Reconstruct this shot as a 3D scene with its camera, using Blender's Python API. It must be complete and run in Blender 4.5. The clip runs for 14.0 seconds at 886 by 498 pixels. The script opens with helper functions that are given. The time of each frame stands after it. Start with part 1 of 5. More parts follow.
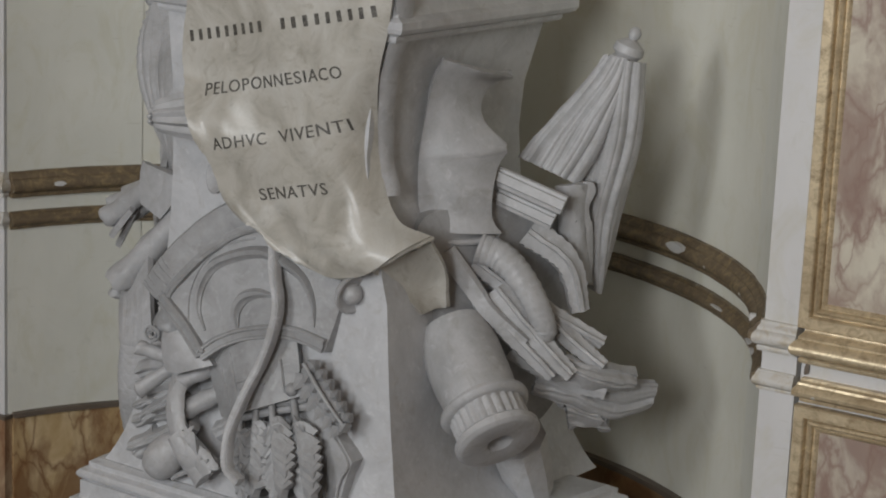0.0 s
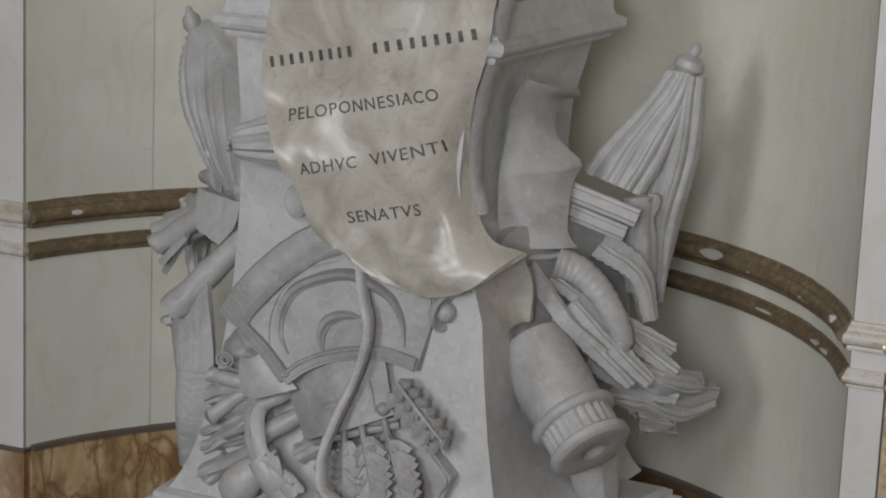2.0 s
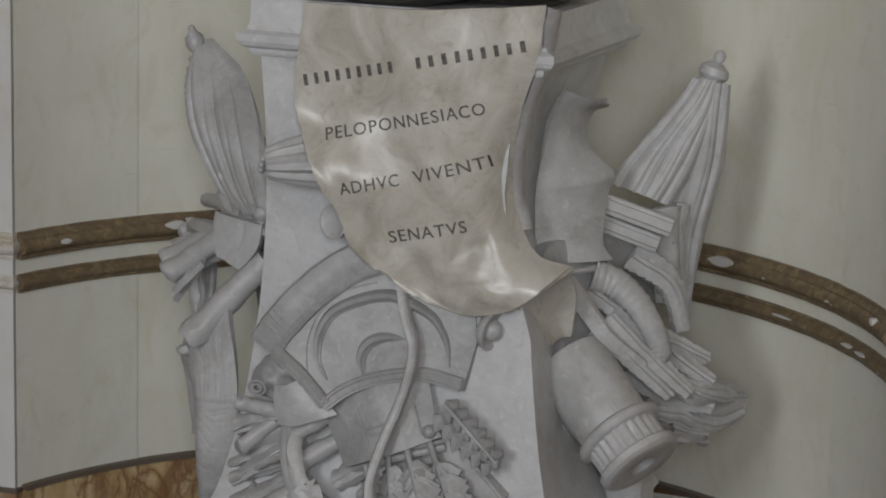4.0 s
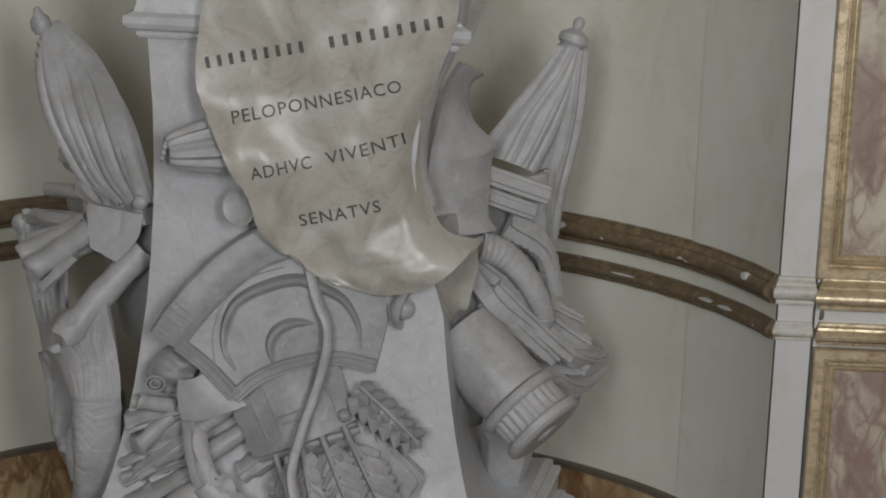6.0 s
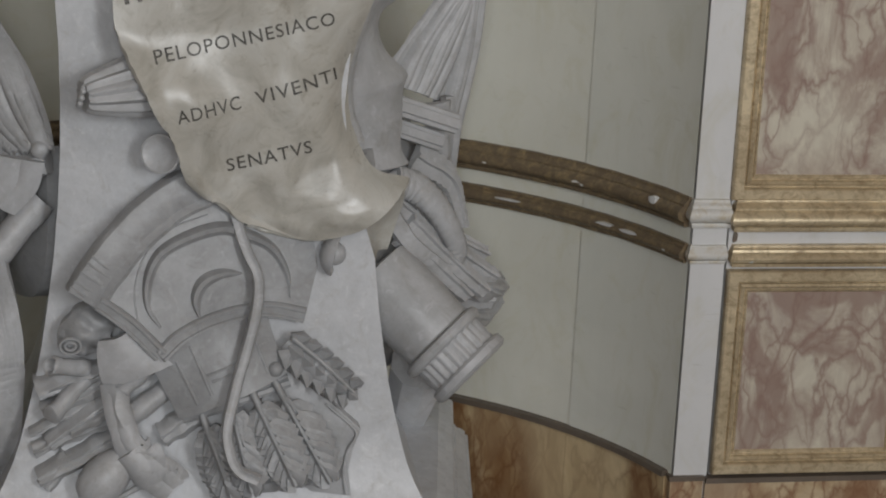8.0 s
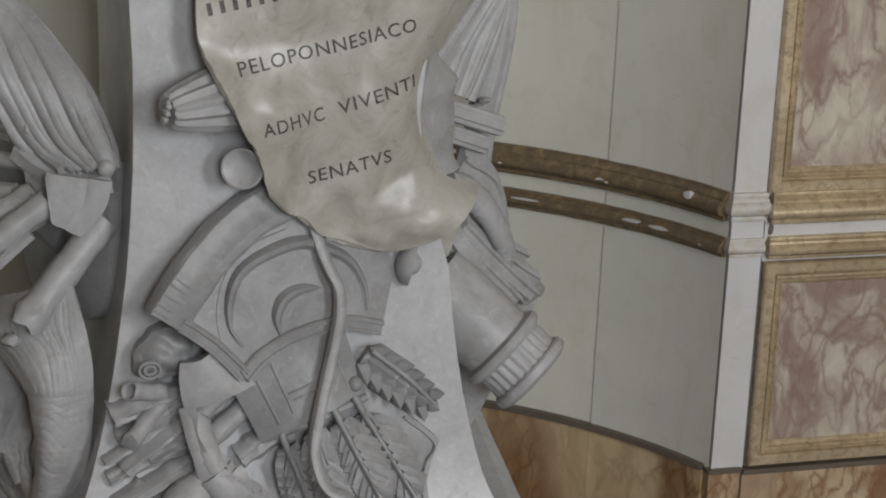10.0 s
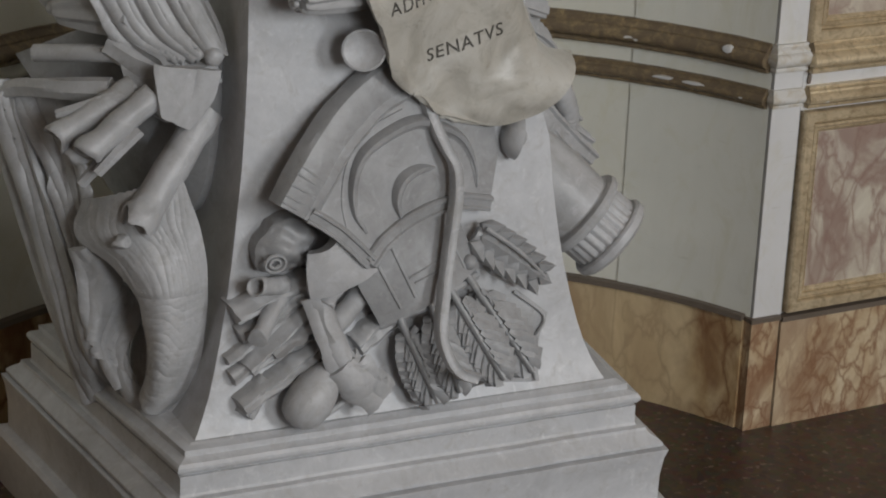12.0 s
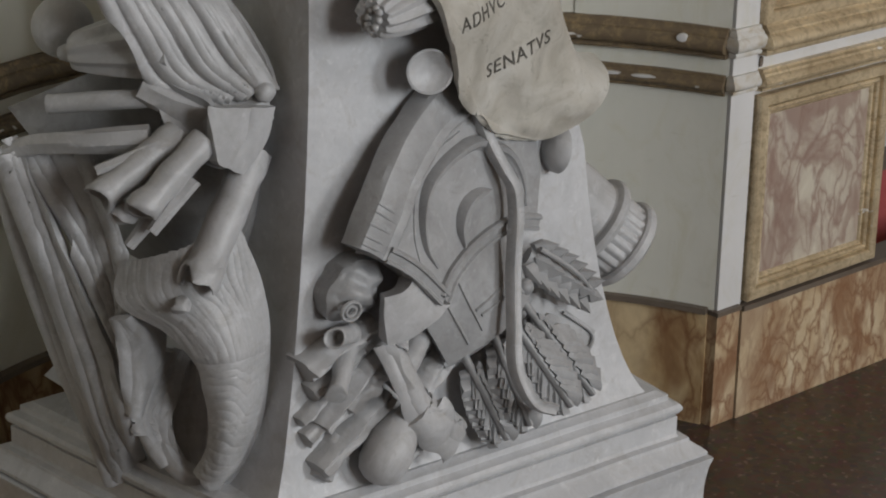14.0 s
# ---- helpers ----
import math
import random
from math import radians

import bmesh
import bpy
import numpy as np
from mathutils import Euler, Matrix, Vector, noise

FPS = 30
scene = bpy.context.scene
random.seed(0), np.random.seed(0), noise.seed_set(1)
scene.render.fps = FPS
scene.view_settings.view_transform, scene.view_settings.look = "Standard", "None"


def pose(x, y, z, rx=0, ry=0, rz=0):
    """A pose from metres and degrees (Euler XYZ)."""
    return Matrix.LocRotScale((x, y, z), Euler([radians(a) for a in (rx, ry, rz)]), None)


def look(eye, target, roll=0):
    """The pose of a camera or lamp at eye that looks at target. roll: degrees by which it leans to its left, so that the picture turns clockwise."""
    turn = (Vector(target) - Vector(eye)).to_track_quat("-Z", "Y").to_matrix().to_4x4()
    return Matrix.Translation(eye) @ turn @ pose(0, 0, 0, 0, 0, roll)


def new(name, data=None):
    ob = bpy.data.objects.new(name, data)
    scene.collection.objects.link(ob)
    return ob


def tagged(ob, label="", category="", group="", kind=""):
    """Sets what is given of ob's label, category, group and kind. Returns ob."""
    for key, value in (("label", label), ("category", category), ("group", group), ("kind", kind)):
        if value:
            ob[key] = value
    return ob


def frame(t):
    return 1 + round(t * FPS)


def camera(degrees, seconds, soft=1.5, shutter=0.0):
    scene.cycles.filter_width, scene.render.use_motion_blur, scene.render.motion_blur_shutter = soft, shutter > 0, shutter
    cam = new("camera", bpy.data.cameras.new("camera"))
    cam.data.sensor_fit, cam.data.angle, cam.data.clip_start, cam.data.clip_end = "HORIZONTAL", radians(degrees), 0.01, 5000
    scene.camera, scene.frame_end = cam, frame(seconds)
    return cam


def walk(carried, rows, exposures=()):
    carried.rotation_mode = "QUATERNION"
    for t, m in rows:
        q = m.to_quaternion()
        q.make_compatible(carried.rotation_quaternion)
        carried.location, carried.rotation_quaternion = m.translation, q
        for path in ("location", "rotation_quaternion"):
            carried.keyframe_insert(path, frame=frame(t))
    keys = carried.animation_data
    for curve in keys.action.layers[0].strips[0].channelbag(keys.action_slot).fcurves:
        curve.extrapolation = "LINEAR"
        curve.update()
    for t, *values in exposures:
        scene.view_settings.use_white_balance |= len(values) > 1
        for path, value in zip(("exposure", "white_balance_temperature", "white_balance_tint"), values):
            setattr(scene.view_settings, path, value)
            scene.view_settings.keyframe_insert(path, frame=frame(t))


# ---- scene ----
cam = camera(22.4, 14.0, soft=2.0)
PATH = [
    (0, (2.68, -3.459, 1.933), (1.632, -1.818, 1.476), 2.5),
    (0.5, (2.566, -3.61, 1.935), (1.607, -1.915, 1.48), 2.5),
    (1, (2.35, -3.811, 1.941), (1.514, -2.05, 1.496), 2.7),
    (1.5, (2.168, -3.913, 1.947), (1.372, -2.133, 1.503), 2.6),
    (2, (1.965, -3.935, 1.945), (1.181, -2.149, 1.503), 2.4),
    (2.2, (1.886, -3.933, 1.939), (1.111, -2.142, 1.501), 2.3),
    (4.3, (1.237, -4.084, 1.913), (0.745, -2.193, 1.489), 1.9),
    (4.5, (1.111, -4.093, 1.917), (0.689, -2.185, 1.492), 2.0),
    (5, (0.841, -4.093, 1.917), (0.584, -2.155, 1.495), 2.1),
    (5.5, (0.637, -4.117, 1.942), (0.501, -2.17, 1.507), 2.2),
    (6, (0.354, -4.171, 1.941), (0.324, -2.224, 1.485), 2.2),
    (6.5, (0.169, -4.154, 1.919), (0.232, -2.213, 1.443), 2.3),
    (7, (-0.006, -4.06, 1.946), (0.155, -2.135, 1.427), 2.4),
    (7.5, (-0.16, -3.958, 1.947), (0.094, -2.046, 1.419), 2.4),
    (8, (-0.321, -3.875, 1.978), (0.034, -1.985, 1.429), 2.8),
    (8.5, (-0.487, -3.849, 1.997), (-0.094, -1.97, 1.436), 2.9),
    (8.7, (-0.56, -3.862, 1.983), (-0.157, -1.983, 1.429), 2.8),
    (10.8, (-1.269, -3.492, 1.976), (-0.515, -1.734, 1.391), 2.6),
    (11, (-1.364, -3.474, 1.981), (-0.583, -1.733, 1.382), 2.5),
    (11.5, (-1.562, -3.417, 1.962), (-0.715, -1.719, 1.331), 2.4),
    (12, (-1.733, -3.231, 1.981), (-0.828, -1.581, 1.305), 2.3),
    (12.5, (-1.878, -3.093, 1.975), (-0.934, -1.467, 1.294), 1.6),
    (13, (-2.125, -2.961, 1.974), (-1.079, -1.396, 1.299), 1.4),
    (13.5, (-2.274, -2.776, 1.95), (-1.123, -1.283, 1.283), 1.4),
    (14, (-2.365, -2.457, 1.934), (-1.091, -1.072, 1.259), 1.2),
]
walk(cam, [(t, look(eye, target, roll)) for t, eye, target, roll in PATH],
     [(0, 0.07), (2.2, 0.07), (4.3, -0.1), (5.3, -0.18), (6.5, -0.12), (8.7, -0.04), (10.8, 0.08), (12.4, 0.1), (14, 0.22)])

# ---- light ----
world = bpy.data.worlds.new("world")
scene.world = world
world.use_nodes = True
wn = world.node_tree
sky = wn.nodes.new("ShaderNodeTexSky")
sky.sky_type = 'NISHITA'
sky.sun_disc = False
sky.sun_elevation = radians(40)
sky.sun_rotation = radians(200)
wn.links.new(sky.outputs[0], wn.nodes["Background"].inputs[0])
wn.nodes["Background"].inputs[1].default_value = 0.08


def window_light(name, x, y, z, w, h, watts, rz, colour=(0.94, 0.98, 1.0)):
    """Daylight that enters by a window opening."""
    d = bpy.data.lights.new(name, 'AREA')
    d.shape, d.size, d.size_y, d.energy, d.color = 'RECTANGLE', w, h, watts, colour
    ob = new(name, d)
    ob.matrix_world = pose(x, y, z, 90, 0, rz)
    return ob


window_light("window_light", -0.55, -5.45, 2.45, 1.1, 1.7, 82, 0, (0.955, 0.98, 1.0))
window_light("window_light", 1.9, -5.45, 2.45, 1.1, 1.7, 104, 0, (0.96, 0.98, 1.0))


# ---- materials ----
def material(name, rough=0.5, metal=0.0):
    m = bpy.data.materials.new(name)
    m.use_nodes = True
    b = m.node_tree.nodes["Principled BSDF"]
    b.inputs["Roughness"].default_value = rough
    b.inputs["Metallic"].default_value = metal
    return m, m.node_tree, b


def coords(nt, scale=(1, 1, 1)):
    g = nt.nodes.new("ShaderNodeNewGeometry")
    mp = nt.nodes.new("ShaderNodeMapping")
    mp.inputs["Scale"].default_value = scale
    nt.links.new(g.outputs["Position"], mp.inputs["Vector"])
    return mp.outputs["Vector"]


def tex_noise(nt, vec, scale, detail=6, rough=0.6, distort=0.0):
    n = nt.nodes.new("ShaderNodeTexNoise")
    n.inputs["Scale"].default_value = scale
    n.inputs["Detail"].default_value = detail
    n.inputs["Roughness"].default_value = rough
    n.inputs["Distortion"].default_value = distort
    nt.links.new(vec, n.inputs["Vector"])
    return n.outputs["Fac"]


def ramp(nt, fac, stops):
    r = nt.nodes.new("ShaderNodeValToRGB")
    els = r.color_ramp.elements
    while len(els) < len(stops):
        els.new(0.5)
    for e, (p, c) in zip(els, stops):
        e.position, e.color = p, (c if len(c) == 4 else (*c, 1))
    nt.links.new(fac, r.inputs["Fac"])
    return r.outputs["Color"]


def mix(nt, fac, a, b, kind='MIX'):
    m = nt.nodes.new("ShaderNodeMix")
    m.data_type, m.blend_type = 'RGBA', kind
    if isinstance(fac, float):
        m.inputs[0].default_value = fac
    else:
        nt.links.new(fac, m.inputs[0])
    for sock, v in ((m.inputs[6], a), (m.inputs[7], b)):
        if isinstance(v, tuple):
            sock.default_value = (*v, 1)
        else:
            nt.links.new(v, sock)
    return m.outputs[2]


def bump(nt, b, height, strength, dist):
    n = nt.nodes.new("ShaderNodeBump")
    n.inputs["Strength"].default_value = strength
    n.inputs["Distance"].default_value = dist
    nt.links.new(height, n.inputs["Height"])
    nt.links.new(n.outputs["Normal"], b.inputs["Normal"])


def rough_from(nt, b, fac, lo, hi):
    m = nt.nodes.new("ShaderNodeMapRange")
    m.inputs["To Min"].default_value, m.inputs["To Max"].default_value = lo, hi
    nt.links.new(fac, m.inputs["Value"])
    nt.links.new(m.outputs[0], b.inputs["Roughness"])


def marble_white(name, light, dark, rough):
    m, nt, b = material(name, rough)
    v = coords(nt)
    big = tex_noise(nt, v, 7.0, 8, 0.65, 0.6)
    fine = tex_noise(nt, v, 75.0, 6, 0.65)
    stain = tex_noise(nt, v, 20.0, 6, 0.72, 1.2)
    c = ramp(nt, big, [(0.3, dark), (0.62, light)])
    c = mix(nt, ramp(nt, stain, [(0.52, (0, 0, 0)), (0.74, (0.6, 0.6, 0.6))]), c, (dark[0] * 0.84, dark[1] * 0.78, dark[2] * 0.68))
    pale = tex_noise(nt, v, 34.0, 5, 0.7, 0.8)
    c = mix(nt, ramp(nt, pale, [(0.56, (0, 0, 0)), (0.72, (0.55, 0.55, 0.55))]), c, (min(0.8, light[0] * 1.3), min(0.8, light[1] * 1.31), min(0.8, light[2] * 1.33)))
    grain = tex_noise(nt, coords(nt, (1, 1, 0.35)), 110.0, 3, 0.6)
    c = mix(nt, ramp(nt, grain, [(0.66, (0, 0, 0)), (0.78, (0.35, 0.35, 0.35))]), c, (dark[0] * 0.7, dark[1] * 0.66, dark[2] * 0.58))
    c = mix(nt, 0.22, c, ramp(nt, fine, [(0.3, dark), (0.7, light)]))
    nt.links.new(c, b.inputs["Base Color"])
    rough_from(nt, b, stain, rough - 0.14, rough + 0.2)
    tool = tex_noise(nt, coords(nt, (1, 1, 0.7)), 38.0, 4, 0.6, 0.5)
    relief = mix(nt, 0.55, fine, tool)
    bump(nt, b, relief, 0.5, 0.0032)
    return m


MARBLE = marble_white("carved_marble", (0.51, 0.512, 0.52), (0.33, 0.33, 0.33), 0.4)
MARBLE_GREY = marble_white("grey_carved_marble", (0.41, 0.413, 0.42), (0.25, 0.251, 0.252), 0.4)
MARBLE_BLOCK = marble_white("block_marble", (0.62, 0.626, 0.64), (0.44, 0.446, 0.456), 0.34)


def scroll_marble():
    m, nt, b = material("scroll_marble", 0.2)
    v = coords(nt)
    cloud = tex_noise(nt, v, 9.0, 8, 0.65, 0.9)
    vein = tex_noise(nt, v, 26.0, 6, 0.7, 1.5)
    c = ramp(nt, cloud, [(0.3, (0.34, 0.32, 0.275)), (0.5, (0.47, 0.45, 0.40)), (0.72, (0.58, 0.57, 0.53))])
    c = mix(nt, ramp(nt, vein, [(0.56, (0, 0, 0)), (0.78, (0.7, 0.7, 0.7))]), c, (0.27, 0.235, 0.18))
    nt.links.new(c, b.inputs["Base Color"])
    rough_from(nt, b, vein, 0.18, 0.42)
    bump(nt, b, cloud, 0.2, 0.004)
    return m


SCROLL = scroll_marble()


def plaster(name, a, c2, rough=0.62, streak=True):
    m, nt, b = material(name, rough)
    v = coords(nt)
    big = tex_noise(nt, v, 2.6, 6, 0.6, 0.4)
    vs = coords(nt, (9, 9, 0.7))
    st = tex_noise(nt, vs, 3.0, 5, 0.6)
    fine = tex_noise(nt, v, 70, 5, 0.6)
    spots = tex_noise(nt, v, 18, 3, 0.5, 0.3)
    c = ramp(nt, big, [(0.3, c2), (0.7, a)])
    c = mix(nt, 0.14 if streak else 0.05, c, ramp(nt, st, [(0.3, c2), (0.65, a)]))
    c = mix(nt, ramp(nt, spots, [(0.66, (0, 0, 0)), (0.76, (0.3, 0.3, 0.3))]), c, (c2[0] * 0.8, c2[1] * 0.79, c2[2] * 0.74))
    wash = tex_noise(nt, coords(nt, (1.6, 1.6, 1)), 5.5, 7, 0.68, 1.4)
    c = mix(nt, ramp(nt, wash, [(0.5, (0, 0, 0)), (0.7, (0.5, 0.5, 0.5))]), c, (c2[0] * 0.93, c2[1] * 0.9, c2[2] * 0.76))
    scratch = tex_noise(nt, coords(nt, (3, 3, 26)), 5.0, 3, 0.5, 0.2)
    c = mix(nt, ramp(nt, scratch, [(0.69, (0, 0, 0)), (0.74, (0.3, 0.3, 0.3))]), c, (c2[0] * 0.75, c2[1] * 0.72, c2[2] * 0.64))
    nt.links.new(c, b.inputs["Base Color"])
    rough_from(nt, b, big, rough - 0.1, rough + 0.1)
    bump(nt, b, fine, 0.2, 0.001)
    return m


NICHE = plaster("niche_paint", (0.77, 0.76, 0.68), (0.66, 0.65, 0.57), 0.5)
NICHE_SIDE = plaster("niche_side_paint", (0.75, 0.745, 0.675), (0.63, 0.63, 0.565), 0.5)
# invented brown for unseen room surfaces, sets strength and warmth of bounced light
ROOM_BOUNCE = plaster("room_bounce_brown", (0.42, 0.325, 0.235), (0.33, 0.25, 0.18))
WHITE = plaster("white_paint", (0.70, 0.695, 0.69), (0.60, 0.595, 0.585), 0.42)
GREY = plaster("grey_paint", (0.6, 0.6, 0.59), (0.5, 0.5, 0.49), 0.5)
DARKLINE = plaster("brown_paint", (0.17, 0.135, 0.105), (0.10, 0.08, 0.062), 0.5)
# invented dark brown for the unseen west wall, cuts bounce on the pedestal's flank
BOUNCE_CUT = plaster("bounce_cut_brown", (0.22, 0.16, 0.11), (0.15, 0.11, 0.078), 0.5)
RED = plaster("red_fabric", (0.42, 0.09, 0.085), (0.34, 0.07, 0.07), 0.8)


def gilding(name, gold, brown, cover, rough):
    """Gilt wood: gold leaf worn to brown bole, with chips down to white gesso."""
    m, nt, b = material(name, rough, 0.0)
    v = coords(nt, (1, 1, 1.3))
    worn = tex_noise(nt, v, 38, 7, 0.72, 0.5)
    grime = tex_noise(nt, v, 6, 5, 0.6)
    chips = tex_noise(nt, coords(nt, (1, 1, 2.2)), 17, 3, 0.45, 0.4)
    leaf = ramp(nt, worn, [(cover - 0.12, (1, 1, 1)), (cover + 0.12, (0, 0, 0))])
    c = mix(nt, leaf, brown, gold)
    c = mix(nt, ramp(nt, grime, [(0.4, (0.45, 0.45, 0.45)), (0.62, (0, 0, 0))]), c, brown)
    chip = ramp(nt, chips, [(0.735, (0, 0, 0)), (0.745, (1, 1, 1))])
    c = mix(nt, chip, c, (0.7, 0.68, 0.64))
    nt.links.new(c, b.inputs["Base Color"])
    mm = nt.nodes.new("ShaderNodeMath")
    mm.operation = 'MULTIPLY'
    mm.inputs[1].default_value = 0.42
    inv = nt.nodes.new("ShaderNodeMath")
    inv.operation = 'SUBTRACT'
    nt.links.new(leaf, inv.inputs[0])
    nt.links.new(chip, inv.inputs[1])
    inv.use_clamp = True
    nt.links.new(inv.outputs[0], mm.inputs[0])
    nt.links.new(mm.outputs[0], b.inputs["Metallic"])
    rough_from(nt, b, worn, rough - 0.1, rough + 0.2)
    bump(nt, b, worn, 0.2, 0.001)
    return m


GILT = gilding("gilt_frame", (0.74, 0.62, 0.42), (0.30, 0.215, 0.12), 0.57, 0.32)
GILT_OLD = gilding("worn_gilt_rail", (0.38, 0.29, 0.16), (0.15, 0.11, 0.068), 0.42, 0.42)


def faux_marble(name, ground, pale, vein, dark, scale, rough):
    m, nt, b = material(name, rough)
    g = nt.nodes.new("ShaderNodeNewGeometry")
    obi = nt.nodes.new("ShaderNodeObjectInfo")
    add = nt.nodes.new("ShaderNodeVectorMath")
    add.operation = 'MULTIPLY_ADD'
    add.inputs[1].default_value = (9.0, 7.0, 5.0)
    nt.links.new(obi.outputs["Random"], add.inputs[0])
    nt.links.new(g.outputs["Position"], add.inputs[2])
    mp = nt.nodes.new("ShaderNodeMapping")
    mp.inputs["Rotation"].default_value = (0.0, radians(32), 0.0)
    mp.inputs["Scale"].default_value = (1.5, 1.5, 0.8)
    nt.links.new(add.outputs[0], mp.inputs["Vector"])
    v = mp.outputs["Vector"]
    n1 = tex_noise(nt, v, scale, 8, 0.62, 1.1)
    n2 = tex_noise(nt, v, scale * 0.6, 5, 0.6, 2.2)
    warp = nt.nodes.new("ShaderNodeVectorMath")
    warp.operation = 'MULTIPLY_ADD'
    nz = nt.nodes.new("ShaderNodeTexNoise")
    nz.inputs["Scale"].default_value = scale * 1.1
    nz.inputs["Detail"].default_value = 6
    nt.links.new(v, nz.inputs["Vector"])
    warp.inputs[1].default_value = (0.22, 0.22, 0.22)
    nt.links.new(nz.outputs["Color"], warp.inputs[0])
    nt.links.new(v, warp.inputs[2])
    lines = tex_noise(nt, warp.outputs[0], scale * 0.75, 3, 0.55, 0.8)
    patch = tex_noise(nt, v, scale * 0.5, 2, 0.5)
    c = ramp(nt, n1, [(0.32, dark), (0.46, ground), (0.66, pale)])
    c = mix(nt, ramp(nt, n2, [(0.44, (0, 0, 0)), (0.58, (0.75, 0.75, 0.75))]), c, vein)
    c = mix(nt, ramp(nt, lines, [(0.43, (0, 0, 0)), (0.485, (0.2, 0.2, 0.2)), (0.5, (0.75, 0.75, 0.75)), (0.515, (0.15, 0.15, 0.15)), (0.58, (0, 0, 0))]), c, vein)
    vo = nt.nodes.new("ShaderNodeTexVoronoi")
    vo.feature = 'DISTANCE_TO_EDGE'
    vo.inputs["Scale"].default_value = scale * 1.6
    far = nt.nodes.new("ShaderNodeVectorMath")
    far.operation = 'MULTIPLY_ADD'
    far.inputs[1].default_value = (0.42, 0.42, 0.42)
    nt.links.new(nz.outputs["Color"], far.inputs[0])
    nt.links.new(v, far.inputs[2])
    nt.links.new(far.outputs[0], vo.inputs["Vector"])
    c = mix(nt, ramp(nt, vo.outputs[0], [(0.0, (0.85, 0.85, 0.85)), (0.035, (0.45, 0.45, 0.45)), (0.12, (0, 0, 0))]), c, vein)
    c = mix(nt, ramp(nt, patch, [(0.54, (0, 0, 0)), (0.66, (0.5, 0.5, 0.5))]), c, pale)
    nt.links.new(c, b.inputs["Base Color"])
    rough_from(nt, b, n1, rough - 0.06, rough + 0.16)
    bump(nt, b, n2, 0.1, 0.001)
    return m


OCHRE = faux_marble("ochre_painted_marble", (0.49, 0.35, 0.18), (0.68, 0.545, 0.335), (0.20, 0.095, 0.04), (0.36, 0.22, 0.105), 4.2, 0.34)
OCHRE_PALE = faux_marble("pale_ochre_painted_marble", (0.52, 0.40, 0.25), (0.62, 0.52, 0.36), (0.23, 0.115, 0.06), (0.38, 0.255, 0.145), 5.6, 0.34)
PINK = faux_marble("pink_painted_marble", (0.53, 0.475, 0.385), (0.64, 0.595, 0.485), (0.28, 0.185, 0.15), (0.45, 0.385, 0.335), 4.4, 0.34)


def terrazzo():
    m, nt, b = material("terrazzo", 0.3)
    v = coords(nt)
    vo = nt.nodes.new("ShaderNodeTexVoronoi")
    vo.inputs["Scale"].default_value = 70
    nt.links.new(v, vo.inputs["Vector"])
    big = tex_noise(nt, v, 3, 5, 0.6)
    pick = tex_noise(nt, v, 55, 2, 0.5)
    c = ramp(nt, big, [(0.3, (0.045, 0.03, 0.022)), (0.7, (0.085, 0.058, 0.042))])
    c = mix(nt, 0.35, c, vo.outputs["Color"], 'SOFT_LIGHT')
    c = mix(nt, ramp(nt, pick, [(0.62, (0, 0, 0)), (0.70, (0.6, 0.6, 0.6))]), c, (0.24, 0.19, 0.15))
    nt.links.new(c, b.inputs["Base Color"])
    rough_from(nt, b, big, 0.22, 0.42)
    return m


FLOOR = terrazzo()


def bronze():
    m, nt, b = material("dark_bronze", 0.32, 0.85)
    v = coords(nt)
    n = tex_noise(nt, v, 20, 6, 0.6)
    nt.links.new(ramp(nt, n, [(0.3, (0.045, 0.04, 0.03)), (0.7, (0.10, 0.085, 0.06))]), b.inputs["Base Color"])
    bump(nt, b, n, 0.2, 0.002)
    return m


BRONZE = bronze()


def ink():
    m, nt, b = material("letter_paint", 0.5)
    v = coords(nt)
    n = tex_noise(nt, v, 120, 4, 0.7)
    nt.links.new(ramp(nt, n, [(0.35, (0.035, 0.032, 0.028)), (0.68, (0.15, 0.14, 0.12))]), b.inputs["Base Color"])
    return m


INK = ink()

GESSO = gilding("chipped_gesso", (0.46, 0.38, 0.25), (0.60, 0.585, 0.55), 0.43, 0.5)

# ---- building helpers ----
V = Vector


def spline(pts, n, closed=False):
    """n points on a smooth curve through pts."""
    p = [V(q) for q in pts]
    k = len(p)
    out = []
    for i in range(n):
        s = i * k / n if closed else i * (k - 1) / (n - 1)
        j = min(int(s), k - 1 if closed else k - 2)
        f = s - j
        if closed:
            a, b, c, d = p[(j - 1) % k], p[j % k], p[(j + 1) % k], p[(j + 2) % k]
        else:
            b, c = p[j], p[j + 1]
            a = p[j - 1] if j else b * 2 - c
            d = p[j + 2] if j + 2 < k else c * 2 - b
        out.append(0.5 * (2 * b + (c - a) * f + (2 * a - 5 * b + 4 * c - d) * f * f + (3 * b - a - 3 * c + d) * f ** 3))
    return out


def ranged(values, s):
    """Value at s (0 to 1) between evenly spaced values."""
    x = s * (len(values) - 1)
    j = min(int(x), len(values) - 2)
    return values[j] + (values[j + 1] - values[j]) * (x - j)


def quads(bm, rows, close_u=False, close_v=False):
    """Faces between rows of vertices."""
    nv, nu = len(rows), len(rows[0])
    for i in range(nv if close_v else nv - 1):
        for j in range(nu if close_u else nu - 1):
            a, b = rows[i], rows[(i + 1) % nv]
            k = (j + 1) % nu
            try:
                bm.faces.new((a[j], a[k], b[k], b[j]))
            except ValueError:
                pass


